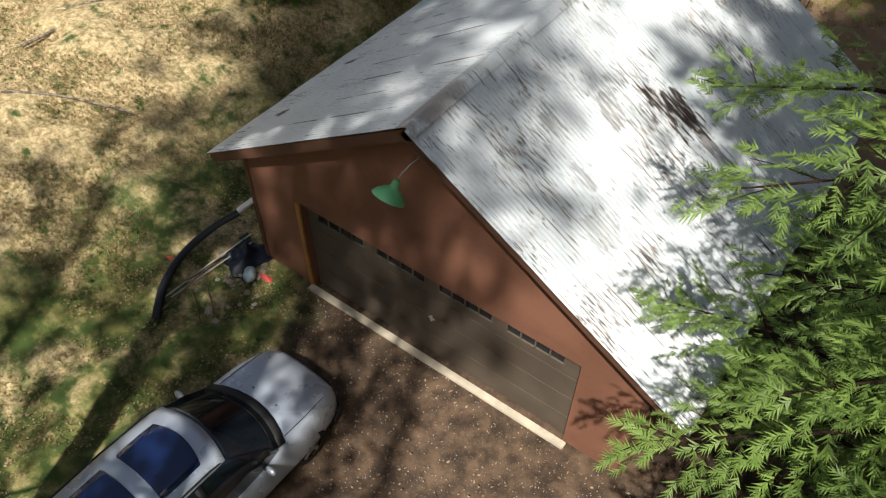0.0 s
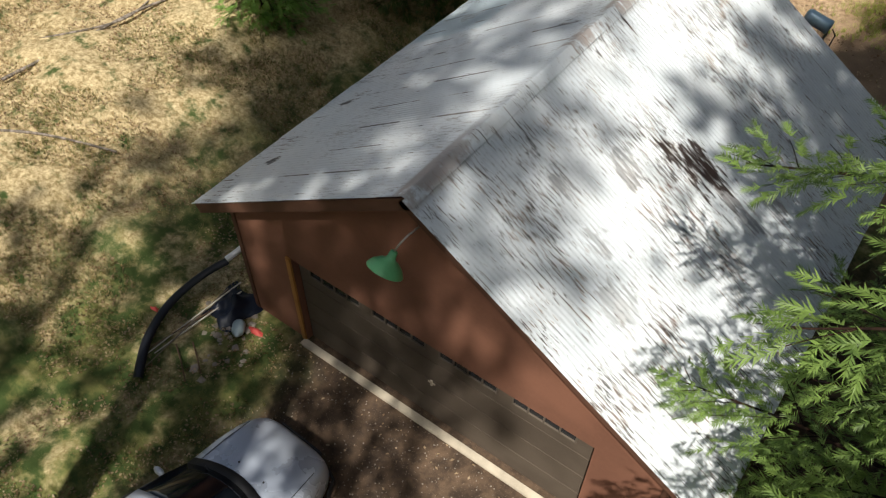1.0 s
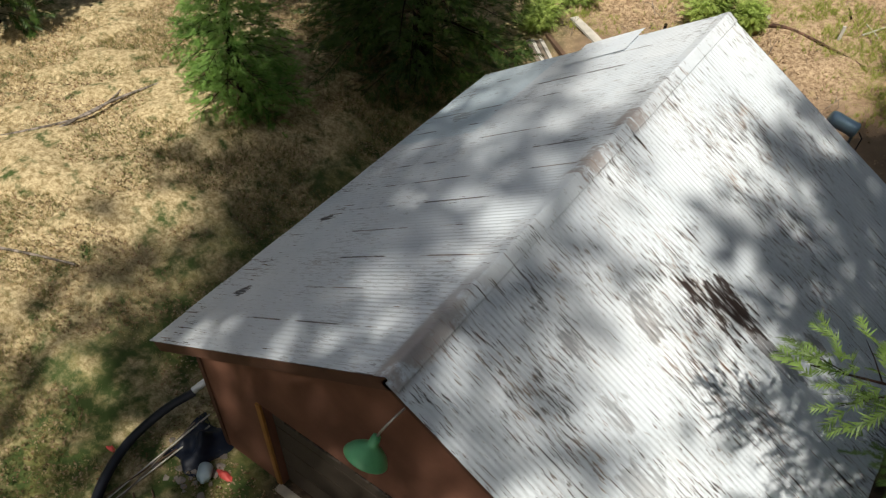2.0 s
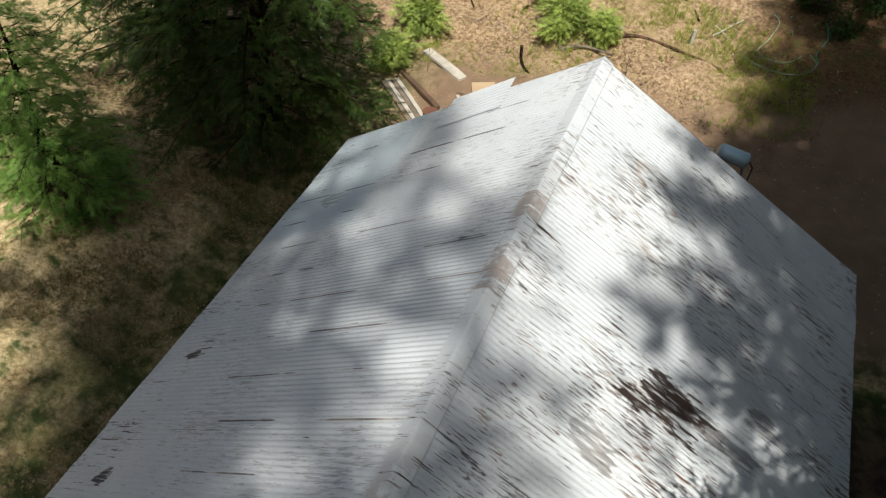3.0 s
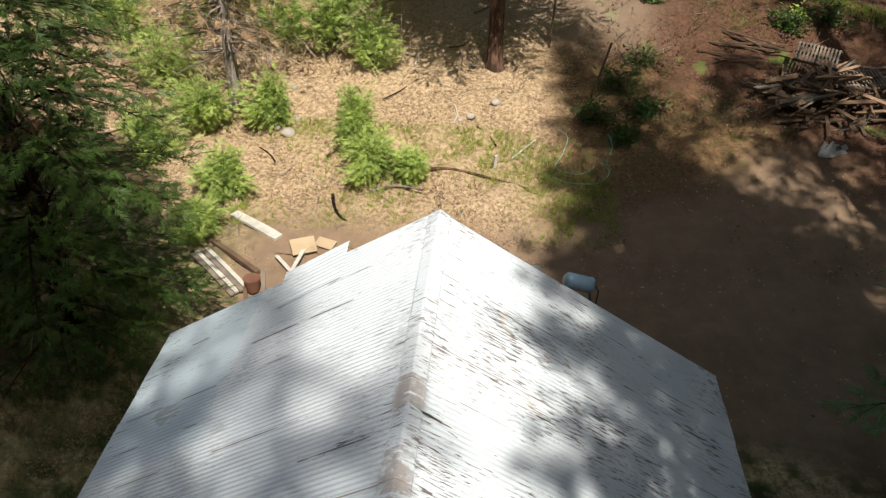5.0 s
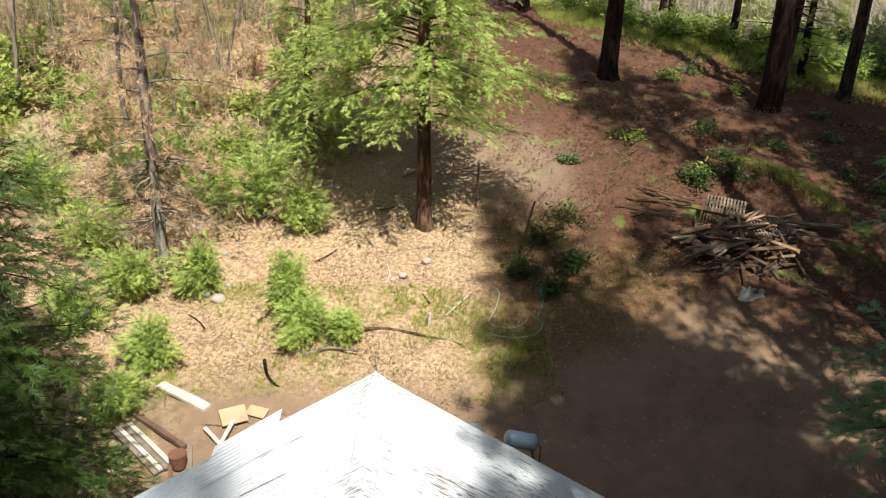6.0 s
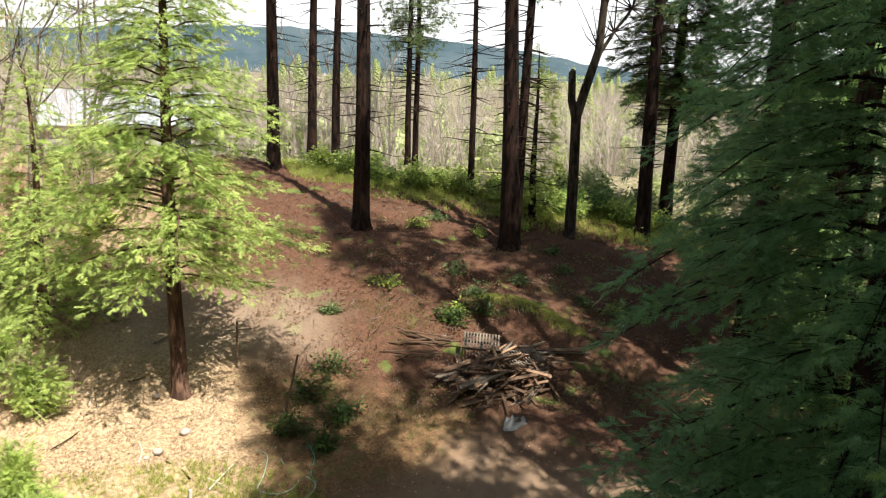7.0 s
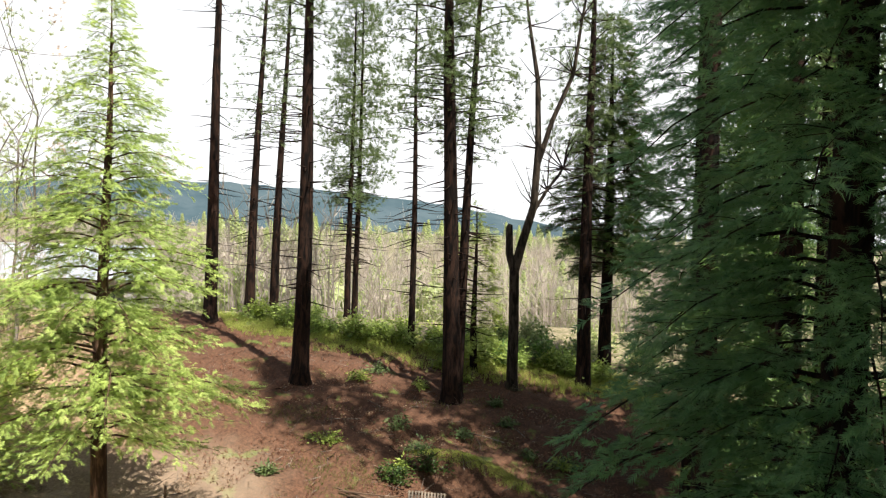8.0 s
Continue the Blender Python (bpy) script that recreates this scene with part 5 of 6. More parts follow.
# far woods across the valley
def far_woods():
    rng = np.random.default_rng(77)
    # leafless brush: thin upright stems with side twigs
    v, f = [], []

    def sliver(p, q, w):
        i = len(v)
        v.extend([(p[0], p[1] - w, p[2]), (p[0], p[1] + w, p[2]), q])
        f.append((i, i + 1, i + 2))

    for k in range(14):
        a, b, h = rng.uniform(-0.16, 0.16), rng.uniform(-0.16, 0.16), rng.uniform(0.55, 1.0)
        foot = (rng.uniform(-0.1, 0.1), rng.uniform(-0.16, 0.16), 0)
        tip = (foot[0] + b, foot[1] + a, h)
        sliver(foot, tip, 0.0055)
        for q in range(7):
            t0 = rng.uniform(0.3, 0.95)
            p = tuple(foot[n] + (tip[n] - foot[n]) * t0 for n in range(3))
            sliver(p, (p[0] + rng.uniform(-0.1, 0.1), p[1] + rng.uniform(-0.14, 0.14), p[2] + rng.uniform(0.06, 0.22)), 0.0036)
    tv, tf = np.array(v, float), np.array(f)
    for name, count, mat, lo, hi, s0, s1, lab in (("far_brush", 1500, M_FAR_BRUSH, 50, 240, 6, 12, "grey leafless brush across the valley"),):
        y = rng.uniform(lo, hi, count)
        x = rng.uniform(-0.35, 1.15, count) * y
        org = np.stack((x, y, ground_z(x, y) - 0.2), -1)
        a = rng.uniform(0, 6.28, count)
        fr = np.zeros((count, 3, 3))
        fr[:, 0, 0], fr[:, 1, 0], fr[:, 0, 1], fr[:, 1, 1], fr[:, 2, 2] = np.cos(a), np.sin(a), -np.sin(a), np.cos(a), 1
        mv, mf = spread(tv, tf, org, fr, rng.uniform(s0, s1, count))
        tagged(put(name, mesh_from(name, mv, mf, mat)), lab, "woods", kind="stuff")
    # the same brush thick on the bank left of the young cedar
    tv = np.array([(p[0], p[1], p[2]) for p in tv])
    for k in range(0, len(tv), 3):
        mid_ = (tv[k] + tv[k + 1]) / 2
        tv[k], tv[k + 1] = mid_ + (tv[k] - mid_) * 0.4, mid_ + (tv[k + 1] - mid_) * 0.4
    count = 130
    y = rng.uniform(26.5, 46, count)
    x = rng.uniform(-1.0, -0.03, count) * y * 0.8
    ok = ~((x > -4.8) & (y > 48.5)) & ~((np.abs(x + 0.5) < 3) & (y < 30))
    x, y = x[ok], y[ok]
    fr = frames_from(np.stack((np.cos(x * 9), np.sin(x * 9), 0 * x), -1), np.tile((0, 0, 1.0), (len(x), 1)), rng, 0.1)
    mv, mf = spread(tv, tf, np.stack((x, y, ground_z(x, y) - 0.1), -1), fr, rng.uniform(2.5, 7.5, len(x)))
    tagged(put("bare_brush", mesh_from("bare_brush", mv, mf, M_BRUSH)), "thick grey leafless brush on the bank", "brush", kind="stuff")
    # conifers seen as small dark spires
    v, f = [], []
    for k in range(90):
        q = k / 90
        a = k * 2.4
        ln = 0.20 * (1 - q) + 0.02
        i = len(v)
        c, s = math.cos(a), math.sin(a)
        z = 0.08 + 0.92 * q
        v += [(0, 0, z), (c * ln - s * 0.05, s * ln + c * 0.05, z - 0.03), (c * ln * 1.15, s * ln * 1.15, z - 0.06), (c * ln + s * 0.05, s * ln - c * 0.05, z - 0.03)]
        f += [(i, i + 1, i + 2, i + 3)]
    tv, tf = np.array(v, float), np.array(f)
    for count, lo, hi, s0, s1 in ((420, 75, 420, 5, 13),):
        y = rng.uniform(lo, hi, count)
        x = rng.uniform(-0.5, 1.2, count) * y
        org = np.stack((x, y, ground_z(x, y) - 0.2), -1)
        fr = np.tile(np.eye(3), (count, 1, 1))
        mv, mf = spread(tv, tf, org, fr, rng.uniform(s0, s1, count))
        tagged(put("far_conifers", mesh_from("far_conifers", mv, mf, M_FAR_GREEN)), "green conifers across the valley", "woods", kind="stuff")

    # round leafy crowns
    v, f = [], []
    for k in range(110):
        d = rng.normal(0, 1, 3)
        d /= np.linalg.norm(d)
        c = d * rng.uniform(0.35, 1.0) * (0.30, 0.30, 0.42) + (0, 0, 0.55)
        s = rng.normal(0, 1, 3) * 0.034
        t = rng.normal(0, 1, 3) * 0.034
        i = len(v)
        v += [tuple(c - s), tuple(c + t), tuple(c + s)]
        f += [(i, i + 1, i + 2)]
    tv, tf = np.array(v, float), np.array(f)
    for name, count, mat, lo, s0, s1, lab in (("far_trees", 900, M_FAR_GREEN, 66, 4, 11, "pale green trees across the valley"), ("far_thicket", 900, M_FAR_BRUSH, 85, 3, 8, "grey leafless thicket across the valley")):
        y = lo + (330 - lo) * rng.uniform(0, 1, count) ** 2.1
        x = rng.uniform(-0.5, 1.15, count) * y
        org = np.stack((x, y, ground_z(x, y) - 0.2), -1)
        mv, mf = spread(tv, tf, org, np.tile(np.eye(3), (count, 1, 1)), rng.uniform(s0, s1, count))
        tagged(put(name, mesh_from(name, mv, mf, mat)), lab, "woods", kind="stuff")
    # tangled dead twigs lying over the bank
    v, f = [], []
    for k in range(46):
        p = rng.normal(0, 0.3, 3) * (1, 1, 0.0) + (0, 0, rng.uniform(0.0, 0.35))
        d = rng.normal(0, 1, 3) * (1, 1, 0.7)
        d /= np.linalg.norm(d)
        d[2] = abs(d[2])
        s = np.cross(d, (0.3, 0.2, 1.0))
        s /= np.linalg.norm(s)
        i = len(v)
        v += [tuple(p - s * 0.007), tuple(p + s * 0.007), tuple(p + d * rng.uniform(0.3, 0.9))]
        f += [(i, i + 1, i + 2)]
    tv, tf = np.array(v, float), np.array(f)
    count = 330
    y = rng.uniform(20.5, 42, count)
    x = rng.uniform(-0.75, -0.08, count) * y
    a = rng.uniform(0, 6.28, count)
    fr = np.zeros((count, 3, 3))
    fr[:, 0, 0], fr[:, 1, 0], fr[:, 0, 1], fr[:, 1, 1], fr[:, 2, 2] = np.cos(a), np.sin(a), -np.sin(a), np.cos(a), 1
    mv, mf = spread(tv, tf, np.stack((x, y, ground_z(x, y)), -1), fr, rng.uniform(0.8, 2.6, count))
    tagged(put("dead_twigs", mesh_from("dead_twigs", mv, mf, M_BRUSH)), "tangled pale dead twigs on the bank", "brush", kind="stuff")


far_woods()


def sky_screen():
    """Unseen conifers added behind and beside the clearing to block low sky light: two trees, set out again and again.
    """
    a = conifer("screen_tree", (-34, -30, -0.2), 26, 4.6, "unseen tall dark conifer added to block low sky light", seed=301, bare=0.05, sprays=0.42, size=1.8, density=2.4, leaf=M_CEDAR, detail="far", group="forest round the clearing")
    b = conifer("screen_tree", (-24, -36, -0.2), 31, 5.0, "unseen tall dark conifer added to block low sky light", seed=302, bare=0.08, sprays=0.42, size=1.9, density=2.2, leaf=M_PINE, detail="far", group="forest round the clearing")
    rg = random.Random(12)
    for k in range(48):
        ang = radians(-186 + 212 * (k % 16) / 15 + rg.uniform(-6, 6))
        r = 28 + 7 * (k // 16) + rg.uniform(-2, 3)
        x, y = 1 + r * math.cos(ang), -2 + r * math.sin(ang)
        src = (a, b)[k % 2]
        bx, by = ((-34, -30), (-24, -36))[k % 2]
        t = rg.uniform(0, 360)
        copy_thing(src, Matrix.Translation((x, y, 0)) @ Matrix.Rotation(radians(t), 4, "Z") @ Matrix.Translation((-bx, -by, 0)))


sky_screen()


# ---- the house beyond the young cedar ----
def build_house():
    h = thing("house", "small grey house with pale metal roof beyond the cedar", "house")
    x0, x1, y0, y1 = -7.0, 2.6, 49.5, 55.5
    z0 = gz(-2, 49) - 0.4
    m_roof = plain("pale_metal_roof", (0.62, 0.66, 0.72), 0.4, vary=0.15, scale=2)
    m_side = plain("grey_siding", (0.30, 0.29, 0.27), 0.8, vary=0.2, scale=3)
    eave, ridge = z0 + 2.6, z0 + 4.4
    ym = (y0 + y1) / 2
    boxed("wall", (x0, y0, z0), (x1, y0 + 0.15, eave), m_side, h, bevel=0)
    boxed("wall", (x0, y1 - 0.15, z0), (x1, y1, eave), m_side, h, bevel=0)
    for xa in (x0, x1 - 0.15):
        bm = bmesh.new()
        pts = [(y0 + 0.152, z0), (y1 - 0.152, z0), (y1 - 0.152, eave), (ym, ridge - 0.1), (y0 + 0.152, eave)]
        a = [bm.verts.new((xa, y, z)) for y, z in pts]
        b = [bm.verts.new((xa + 0.15, y, z)) for y, z in pts]
        bm.faces.new(a)
        bm.faces.new(b[::-1])
        for i in range(5):
            bm.faces.new((a[i], b[i], b[(i + 1) % 5], a[(i + 1) % 5]))
        part("wall", bm, m_side, h)
    for s in (-1, 1):
        bm = bmesh.new()
        ye = ym + s * (y1 - ym + 0.5)
        ze = eave - 0.25
        for x in np.linspace(x0 - 0.4, x1 + 0.4, 24):
            bm.verts.new((x, ym, ridge)), bm.verts.new((x, ye, ze))
        bm.verts.ensure_lookup_table()
        for i in range(23):
            bm.faces.new([bm.verts[k] for k in (2 * i, 2 * i + 2, 2 * i + 3, 2 * i + 1)])
        bmesh.ops.solidify(bm, geom=bm.faces[:], thickness=0.06)
        part("roof", bm, m_roof, h, "pale metal roof")
    for x in (-5.0, 0.2):
        w = boxed("window", (x, y0 - 0.03, z0 + 1.0), (x + 1.1, y0 - 0.004, z0 + 2.0), M_SILL, h)
        boxed("pane", (x + 0.07, y0 - 0.04, z0 + 1.07), (x + 1.03, y0 - 0.032, z0 + 1.93), M_GLASS, w, bevel=0)


build_house()


# ---- things behind the garage ----
def plank(name, a, b, width, thick, material, label, category="plank", group="", roll=0.0, up=0.03, parent=None):
    """A worn board from a to b (x, y on the ground)."""
    az, bz = gz(*a) + up, gz(*b) + up
    p, q = Vector((*a, az)), Vector((*b, bz))
    d = q - p
    bm = bmesh.new()
    n = 6
    rg = random.Random(int(a[0] * 100) + int(b[1] * 10))
    rows = []
    for i in range(n + 1):
        t = i / n
        w = width * (0.5 + rg.uniform(-0.03, 0.03))
        bow = 0.02 * math.sin(3.1 * t)
        end = d.length * t + (rg.uniform(-0.05, 0.02) if i in (0, n) else 0)
        rows.append([bm.verts.new((end, s * w, z + bow)) for s, z in ((-1, 0), (1, 0), (1, thick), (-1, thick))])
    for r0, r1 in zip(rows, rows[1:]):
        for k in range(4):
            bm.faces.new((r0[k], r0[(k + 1) % 4], r1[(k + 1) % 4], r1[k]))
    bm.faces.new(rows[0])
    bm.faces.new(rows[-1][::-1])
    x = d.normalized()
    y = Vector((0, 0, 1)).cross(x).normalized()
    m = Matrix((x, y, x.cross(y))).transposed().to_4x4() @ Matrix.Rotation(roll, 4, "X")
    bmesh.ops.transform(bm, matrix=Matrix.Translation(p) @ m, verts=bm.verts)
    ob = part(name, bm, material, parent, label)
    if not parent:
        tagged(ob, label, category, group)
    return ob


M_PALE = plain("bleached_wood", (0.48, 0.45, 0.40), 0.85, vary=0.35, scale=7)
M_OLD = plain("old_brown_wood", (0.12, 0.075, 0.048), 0.9, vary=0.5, scale=6)
M_GREYWOOD = plain("grey_weathered_wood", (0.19, 0.155, 0.12), 0.9, vary=0.45, scale=6)
M_TAN = plain("tan_plywood", (0.40, 0.30, 0.19), 0.8, vary=0.3, scale=5)
M_BLACK = plain("black_plastic_sheet", (0.016, 0.018, 0.024), 0.38, vary=0.3)
M_WHITE = plain("white_plastic", (0.75, 0.76, 0.76), 0.45, vary=0.15)
M_BLUE = plain("pale_blue_steel", (0.30, 0.44, 0.56), 0.35, 0.3, vary=0.25, scale=8)
M_STONE = plain("pale_stone", (0.36, 0.32, 0.28), 0.9, vary=0.5, scale=8)

plank("board", (-5.75, 15.35), (-4.40, 14.55), 0.26, 0.07, M_PALE, "bleached white board on the leafy ground", group="scrap boards behind the garage", up=0.05)
for k in range(4):
    plank("board", (-6.3 + 0.085 * k, 13.75 + 0.085 * k), (-4.95 + 0.085 * k, 12.48 + 0.085 * k), 0.10, 0.05, M_PALE if k % 2 else M_GREYWOOD, "weathered pale plank lying beside others", group="scrap boards behind the garage", up=0.04 + 0.015 * (k % 2))
plank("beam", (-6.0, 14.3), (-4.6, 13.3), 0.12, 0.10, M_OLD, "dark brown beam behind the garage", "beam", up=0.02)
for a, b, mt in (((-4.3, 13.9), (-3.5, 13.0), M_PALE), ((-3.7, 14.3), (-3.9, 12.7), M_PALE), ((-4.5, 13.4), (-4.2, 12.4), M_GREYWOOD), ((-3.0, 14.0), (-3.4, 12.6), M_GREYWOOD), ((-4.8, 12.9), (-4.4, 11.8), M_OLD)):
    plank("board", a, b, 0.09, 0.04, mt, "narrow scrap lath behind the garage", group="scrap boards behind the garage", up=0.06)


def panel(name, mid, size, turn, tilt, material, label, lift=0.02):
    x, y = mid
    bm = bmesh.new()
    box(bm, (-size[0] / 2, -size[1] / 2, 0), (size[0] / 2, size[1] / 2, 0.03))
    z = gz(x, y) + lift + abs(math.sin(radians(tilt))) * size[1] / 2
    bmesh.ops.bevel(bm, geom=bm.edges[:], offset=0.006, segments=1, affect="EDGES")
    bmesh.ops.transform(bm, matrix=pose(x, y, z, tilt, 0, turn), verts=bm.verts)
    tagged(part(name, bm, material, None), label, "panel")


panel("plywood_panel", (-3.75, 14.3), (0.6, 0.45), 25, 24, M_TAN, "tan plywood sheet propped on scrap")
panel("plywood_panel", (-3.25, 14.5), (0.5, 0.3), -20, 14, M_TAN, "broken tan plywood sheet on the ground")
panel("metal_panel", (1.55, 13.6), (1.0, 1.4), 4, 0, plain("grey_sheet_metal", (0.30, 0.33, 0.36), 0.5, 0.4), "flat grey sheet of metal on the dirt")
# clay pot among the scrap
bm = bmesh.new()
bmesh.ops.create_cone(bm, cap_ends=True, segments=20, radius1=0.14, radius2=0.2, depth=0.36, matrix=Matrix.Translation((-4.55, 12.75, gz(-4.55, 12.75) + 0.19)))
tagged(part("clay_pot", bm, plain("clay", (0.15, 0.07, 0.045), 0.8), None, bevel=0.015), "dull clay pot among scrap boards", "pot")


def loose_sheet():
    """A spare iron sheet that pokes out past the rear gable."""
    v, f = [], []
    n = 55
    for j in range(3):
        for i in range(n):
            v.append((0.95 * i / (n - 1), 0.6 * j, 0.006 * math.sin(2 * math.pi * i / 6)))
    for j in range(2):
        for i in range(n - 1):
            f.append((j * n + i, j * n + i + 1, (j + 1) * n + i + 1, (j + 1) * n + i))
    d = Vector((-math.cos(SLOPE), 0, -math.sin(SLOPE)))
    nn = Vector((-math.sin(SLOPE), 0, math.cos(SLOPE)))
    base = Matrix((d.cross(nn), d, nn)).transposed().to_4x4()
    at = Vector((0, 7.95, RIDGE)) + d * 1.55 + nn * 0.035
    ob = put("loose_iron_sheet", mesh_from("loose_iron_sheet", v, f, M_ROOF, True), m=Matrix.Translation(at) @ base @ Matrix.Rotation(radians(4), 4, "Z"))
    tagged(ob, "loose whitewashed iron sheet jutting past the rear gable", "roof sheet")


loose_sheet()


def rear_tank():
    """A pale blue steel canister on a dark bracket at the rear rake."""
    t = thing("steel_canister", "pale blue steel canister on a dark bracket at the gable", "canister")
    c = Vector((2.16, 9.08, 3.76))
    ax = Vector((0.90, 0.15, -0.30)).normalized()
    turn = ax.to_track_quat("Z", "Y").to_matrix().to_4x4()
    bm = bmesh.new()
    prof = [(0.02, -0.25), (0.09, -0.245), (0.12, -0.21), (0.125, -0.16), (0.125, 0.16), (0.135, 0.20), (0.12, 0.225), (0.02, 0.23)]
    ring = [[bm.verts.new((r * math.cos(a), r * math.sin(a), z)) for a in [2 * math.pi * i / 24 for i in range(24)]] for r, z in prof]
    for p, q in zip(ring, ring[1:]):
        for i in range(24):
            bm.faces.new((p[i], p[(i + 1) % 24], q[(i + 1) % 24], q[i]))
    bm.faces.new(ring[0])
    bm.faces.new(ring[-1][::-1])
    bmesh.ops.transform(bm, matrix=Matrix.Translation(c) @ turn, verts=bm.verts)
    part("canister", bm, M_BLUE, t, smooth=True)
    bm = bmesh.new()
    for k in (-0.2, 0.2):
        q = c + ax * k
        box(bm, (q.x - 0.02, WALL_B + 0.004, q.z - 0.22), (q.x + 0.02, q.y + 0.12, q.z - 0.17))
        box(bm, (q.x - 0.02, WALL_B + 0.004, q.z - 0.60), (q.x + 0.02, WALL_B + 0.04, q.z - 0.22))
    part("bracket", bm, M_BLACK, t, "black steel bracket")
    v, f = tubes([[(c + ax * 0.28, 0.012), (c + ax * 0.36 + Vector((0, 0.08, -0.12)), 0.012), (c + ax * 0.34 + Vector((0, 0.0, -0.4)), 0.012), (Vector((c.x + 0.3, WALL_B + 0.02, c.z - 0.8)), 0.012)]], 6)
    put("cable", mesh_from("cable", v, f, M_BLACK, True), t, "black cable")


rear_tank()


def ground_tube(name, pts, r, material, label, category, sides=7, lift=0.0, group=""):
    path = []
    for i, p in enumerate(pts):
        z = p[2] if len(p) > 2 else 0.0
        taper = 1.0 if len(pts) < 3 else 1.0 - 0.35 * i / (len(pts) - 1)
        path.append((Vector((p[0], p[1], gz(p[0], p[1]) + r * 0.8 + lift + z)), r * taper))
    v, f = tubes([path], sides)
    return tagged(put(name, mesh_from(name, v, f, material, True)), label, category, group)


def smooth_line(pts, n=8):
    """Catmull-Rom points through pts."""
    out = []
    p = [pts[0]] + list(pts) + [pts[-1]]
    for i in range(1, len(p) - 2):
        for k in range(n):
            t = k / n
            out.append(tuple(0.5 * ((2 * b) + (-a + c) * t + (2 * a - 5 * b + 4 * c - d) * t * t + (-a + 3 * b - 3 * c + d) * t ** 3) for a, b, c, d in zip(p[i - 1], p[i], p[i + 1], p[i + 2])))
    return out + [tuple(pts[-1])]


LYING = "branches lying on the ground"
ground_tube("fallen_branch", smooth_line([(-1.5, 17.5), (-0.6, 17.7), (0.4, 17.5), (1.62, 17.1)]), 0.055, M_BARK_YOUNG, "long dark branch along the foot of the bank", "branch", group=LYING)
ground_tube("fallen_branch", smooth_line([(-2.5, 16.6), (-1.9, 16.9), (-1.1, 16.8)]), 0.045, M_TWIG, "short grey branch at the foot of the bank", "branch", group=LYING)
ground_tube("fallen_branch", smooth_line([(-3.45, 16.4), (-3.25, 15.8), (-2.9, 15.4), (-2.2, 15.0)]), 0.045, M_BARK_RED, "dark bent branch behind the garage", "branch", group=LYING)
ground_tube("fallen_branch", [(1.2, 18.3), (1.5, 18.7), (1.85, 19.15)], 0.03, M_PALE, "pale bleached stick on the leaf litter", "branch", group=LYING)
ground_tube("fallen_branch", [(1.15, 18.75), (1.35, 18.6), (1.6, 18.35)], 0.025, M_PALE, "pale bleached stick on the leaf litter", "branch", group=LYING)
# three thin tubes on the meadow stand in for shadows of tree limbs
ground_tube("fallen_branch", smooth_line([(-11.3, 0.6), (-11.25, 2.4), (-11.2, 4.2), (-10.7, 6.0)]), 0.04, M_BARK_GREY, "long thin tube standing in for a branch shadow on the meadow", "branch", group=LYING)
ground_tube("fallen_branch", smooth_line([(-10.2, -0.6), (-9.4, 0.1), (-8.2, 0.9)]), 0.035, M_BARK_GREY, "thin tube standing in for a branch shadow on the meadow", "branch", group=LYING)
ground_tube("fallen_branch", smooth_line([(-12.0, 2.0), (-11.2, 3.6), (-11.6, 5.0)]), 0.03, M_BARK_GREY, "thin tube standing in for a branch shadow on the meadow", "branch", group=LYING)
rs = random.Random(17)
for k in range(16):
    bx, by = rs.uniform(-8, 2), rs.uniform(17.5, 26)
    az, ln = rs.uniform(0, 3.14), rs.uniform(0.5, 1.4)
    ground_tube("fallen_branch", smooth_line([(bx, by), (bx + 0.5 * ln * math.cos(az) + 0.08, by + 0.5 * ln * math.sin(az)), (bx + ln * math.cos(az), by + ln * math.sin(az))], 4), rs.uniform(0.015, 0.03), (M_TWIG, M_BARK_RED, M_PALE)[k % 3], "thin broken twig in the leaf litter", "branch", 5, group=LYING)
for k in range(14):
    bx, by = rs.uniform(5, 17), rs.uniform(20, 32)
    az, ln = rs.uniform(0, 3.14), rs.uniform(0.6, 2.0)
    ground_tube("fallen_branch", smooth_line([(bx, by), (bx + 0.5 * ln * math.cos(az) + 0.1, by + 0.5 * ln * math.sin(az)), (bx + ln * math.cos(az), by + ln * math.sin(az))], 4), rs.uniform(0.015, 0.035), (M_TWIG, M_BARK_RED)[k % 2], "thin broken twig on the pine needles", "branch", 5, group=LYING)
hose = [(2.1, 17.75), (2.7, 17.45), (3.5, 17.5), (3.85, 18.0), (3.4, 18.6), (3.2, 19.3), (3.0, 19.6), (3.15, 18.9), (3.45, 18.2), (3.0, 17.8), (2.4, 18.0), (2.6, 18.6), (2.75, 19.3), (2.5, 19.6)]
ground_tube("garden_hose", smooth_line(hose), 0.02, plain("pale_green_hose", (0.28, 0.37, 0.27), 0.5), "loose coils of pale green garden hose", "hose", lift=0.02)
ground_tube("garden_hose", smooth_line([(3.9, 19.6), (4.0, 19.0), (3.8, 18.4), (3.9, 18.0)]), 0.02, plain("teal_hose", (0.08, 0.30, 0.28), 0.5), "short length of teal garden hose", "hose", lift=0.02)
for px, py, ph, tilt, mt, lab in ((0.73, 17.85, 0.42, 4, M_PALE, "short bleached white stake in the ground"), (2.23, 23.4, 1.5, 2, M_OLD, "thin dark fence post on the bank"), (3.5, 21.2, 1.7, 14, M_OLD, "leaning dark fence post on the bank")):
    bm = bmesh.new()
    w_ = 0.04 if ph < 1 else 0.026
    box(bm, (-w_, -w_, -0.15), (w_, w_, ph))
    bmesh.ops.transform(bm, matrix=pose(px, py, gz(px, py), 0, tilt, 20), verts=bm.verts)
    tagged(part("post", bm, mt, None, bevel=0.008), lab, "post")


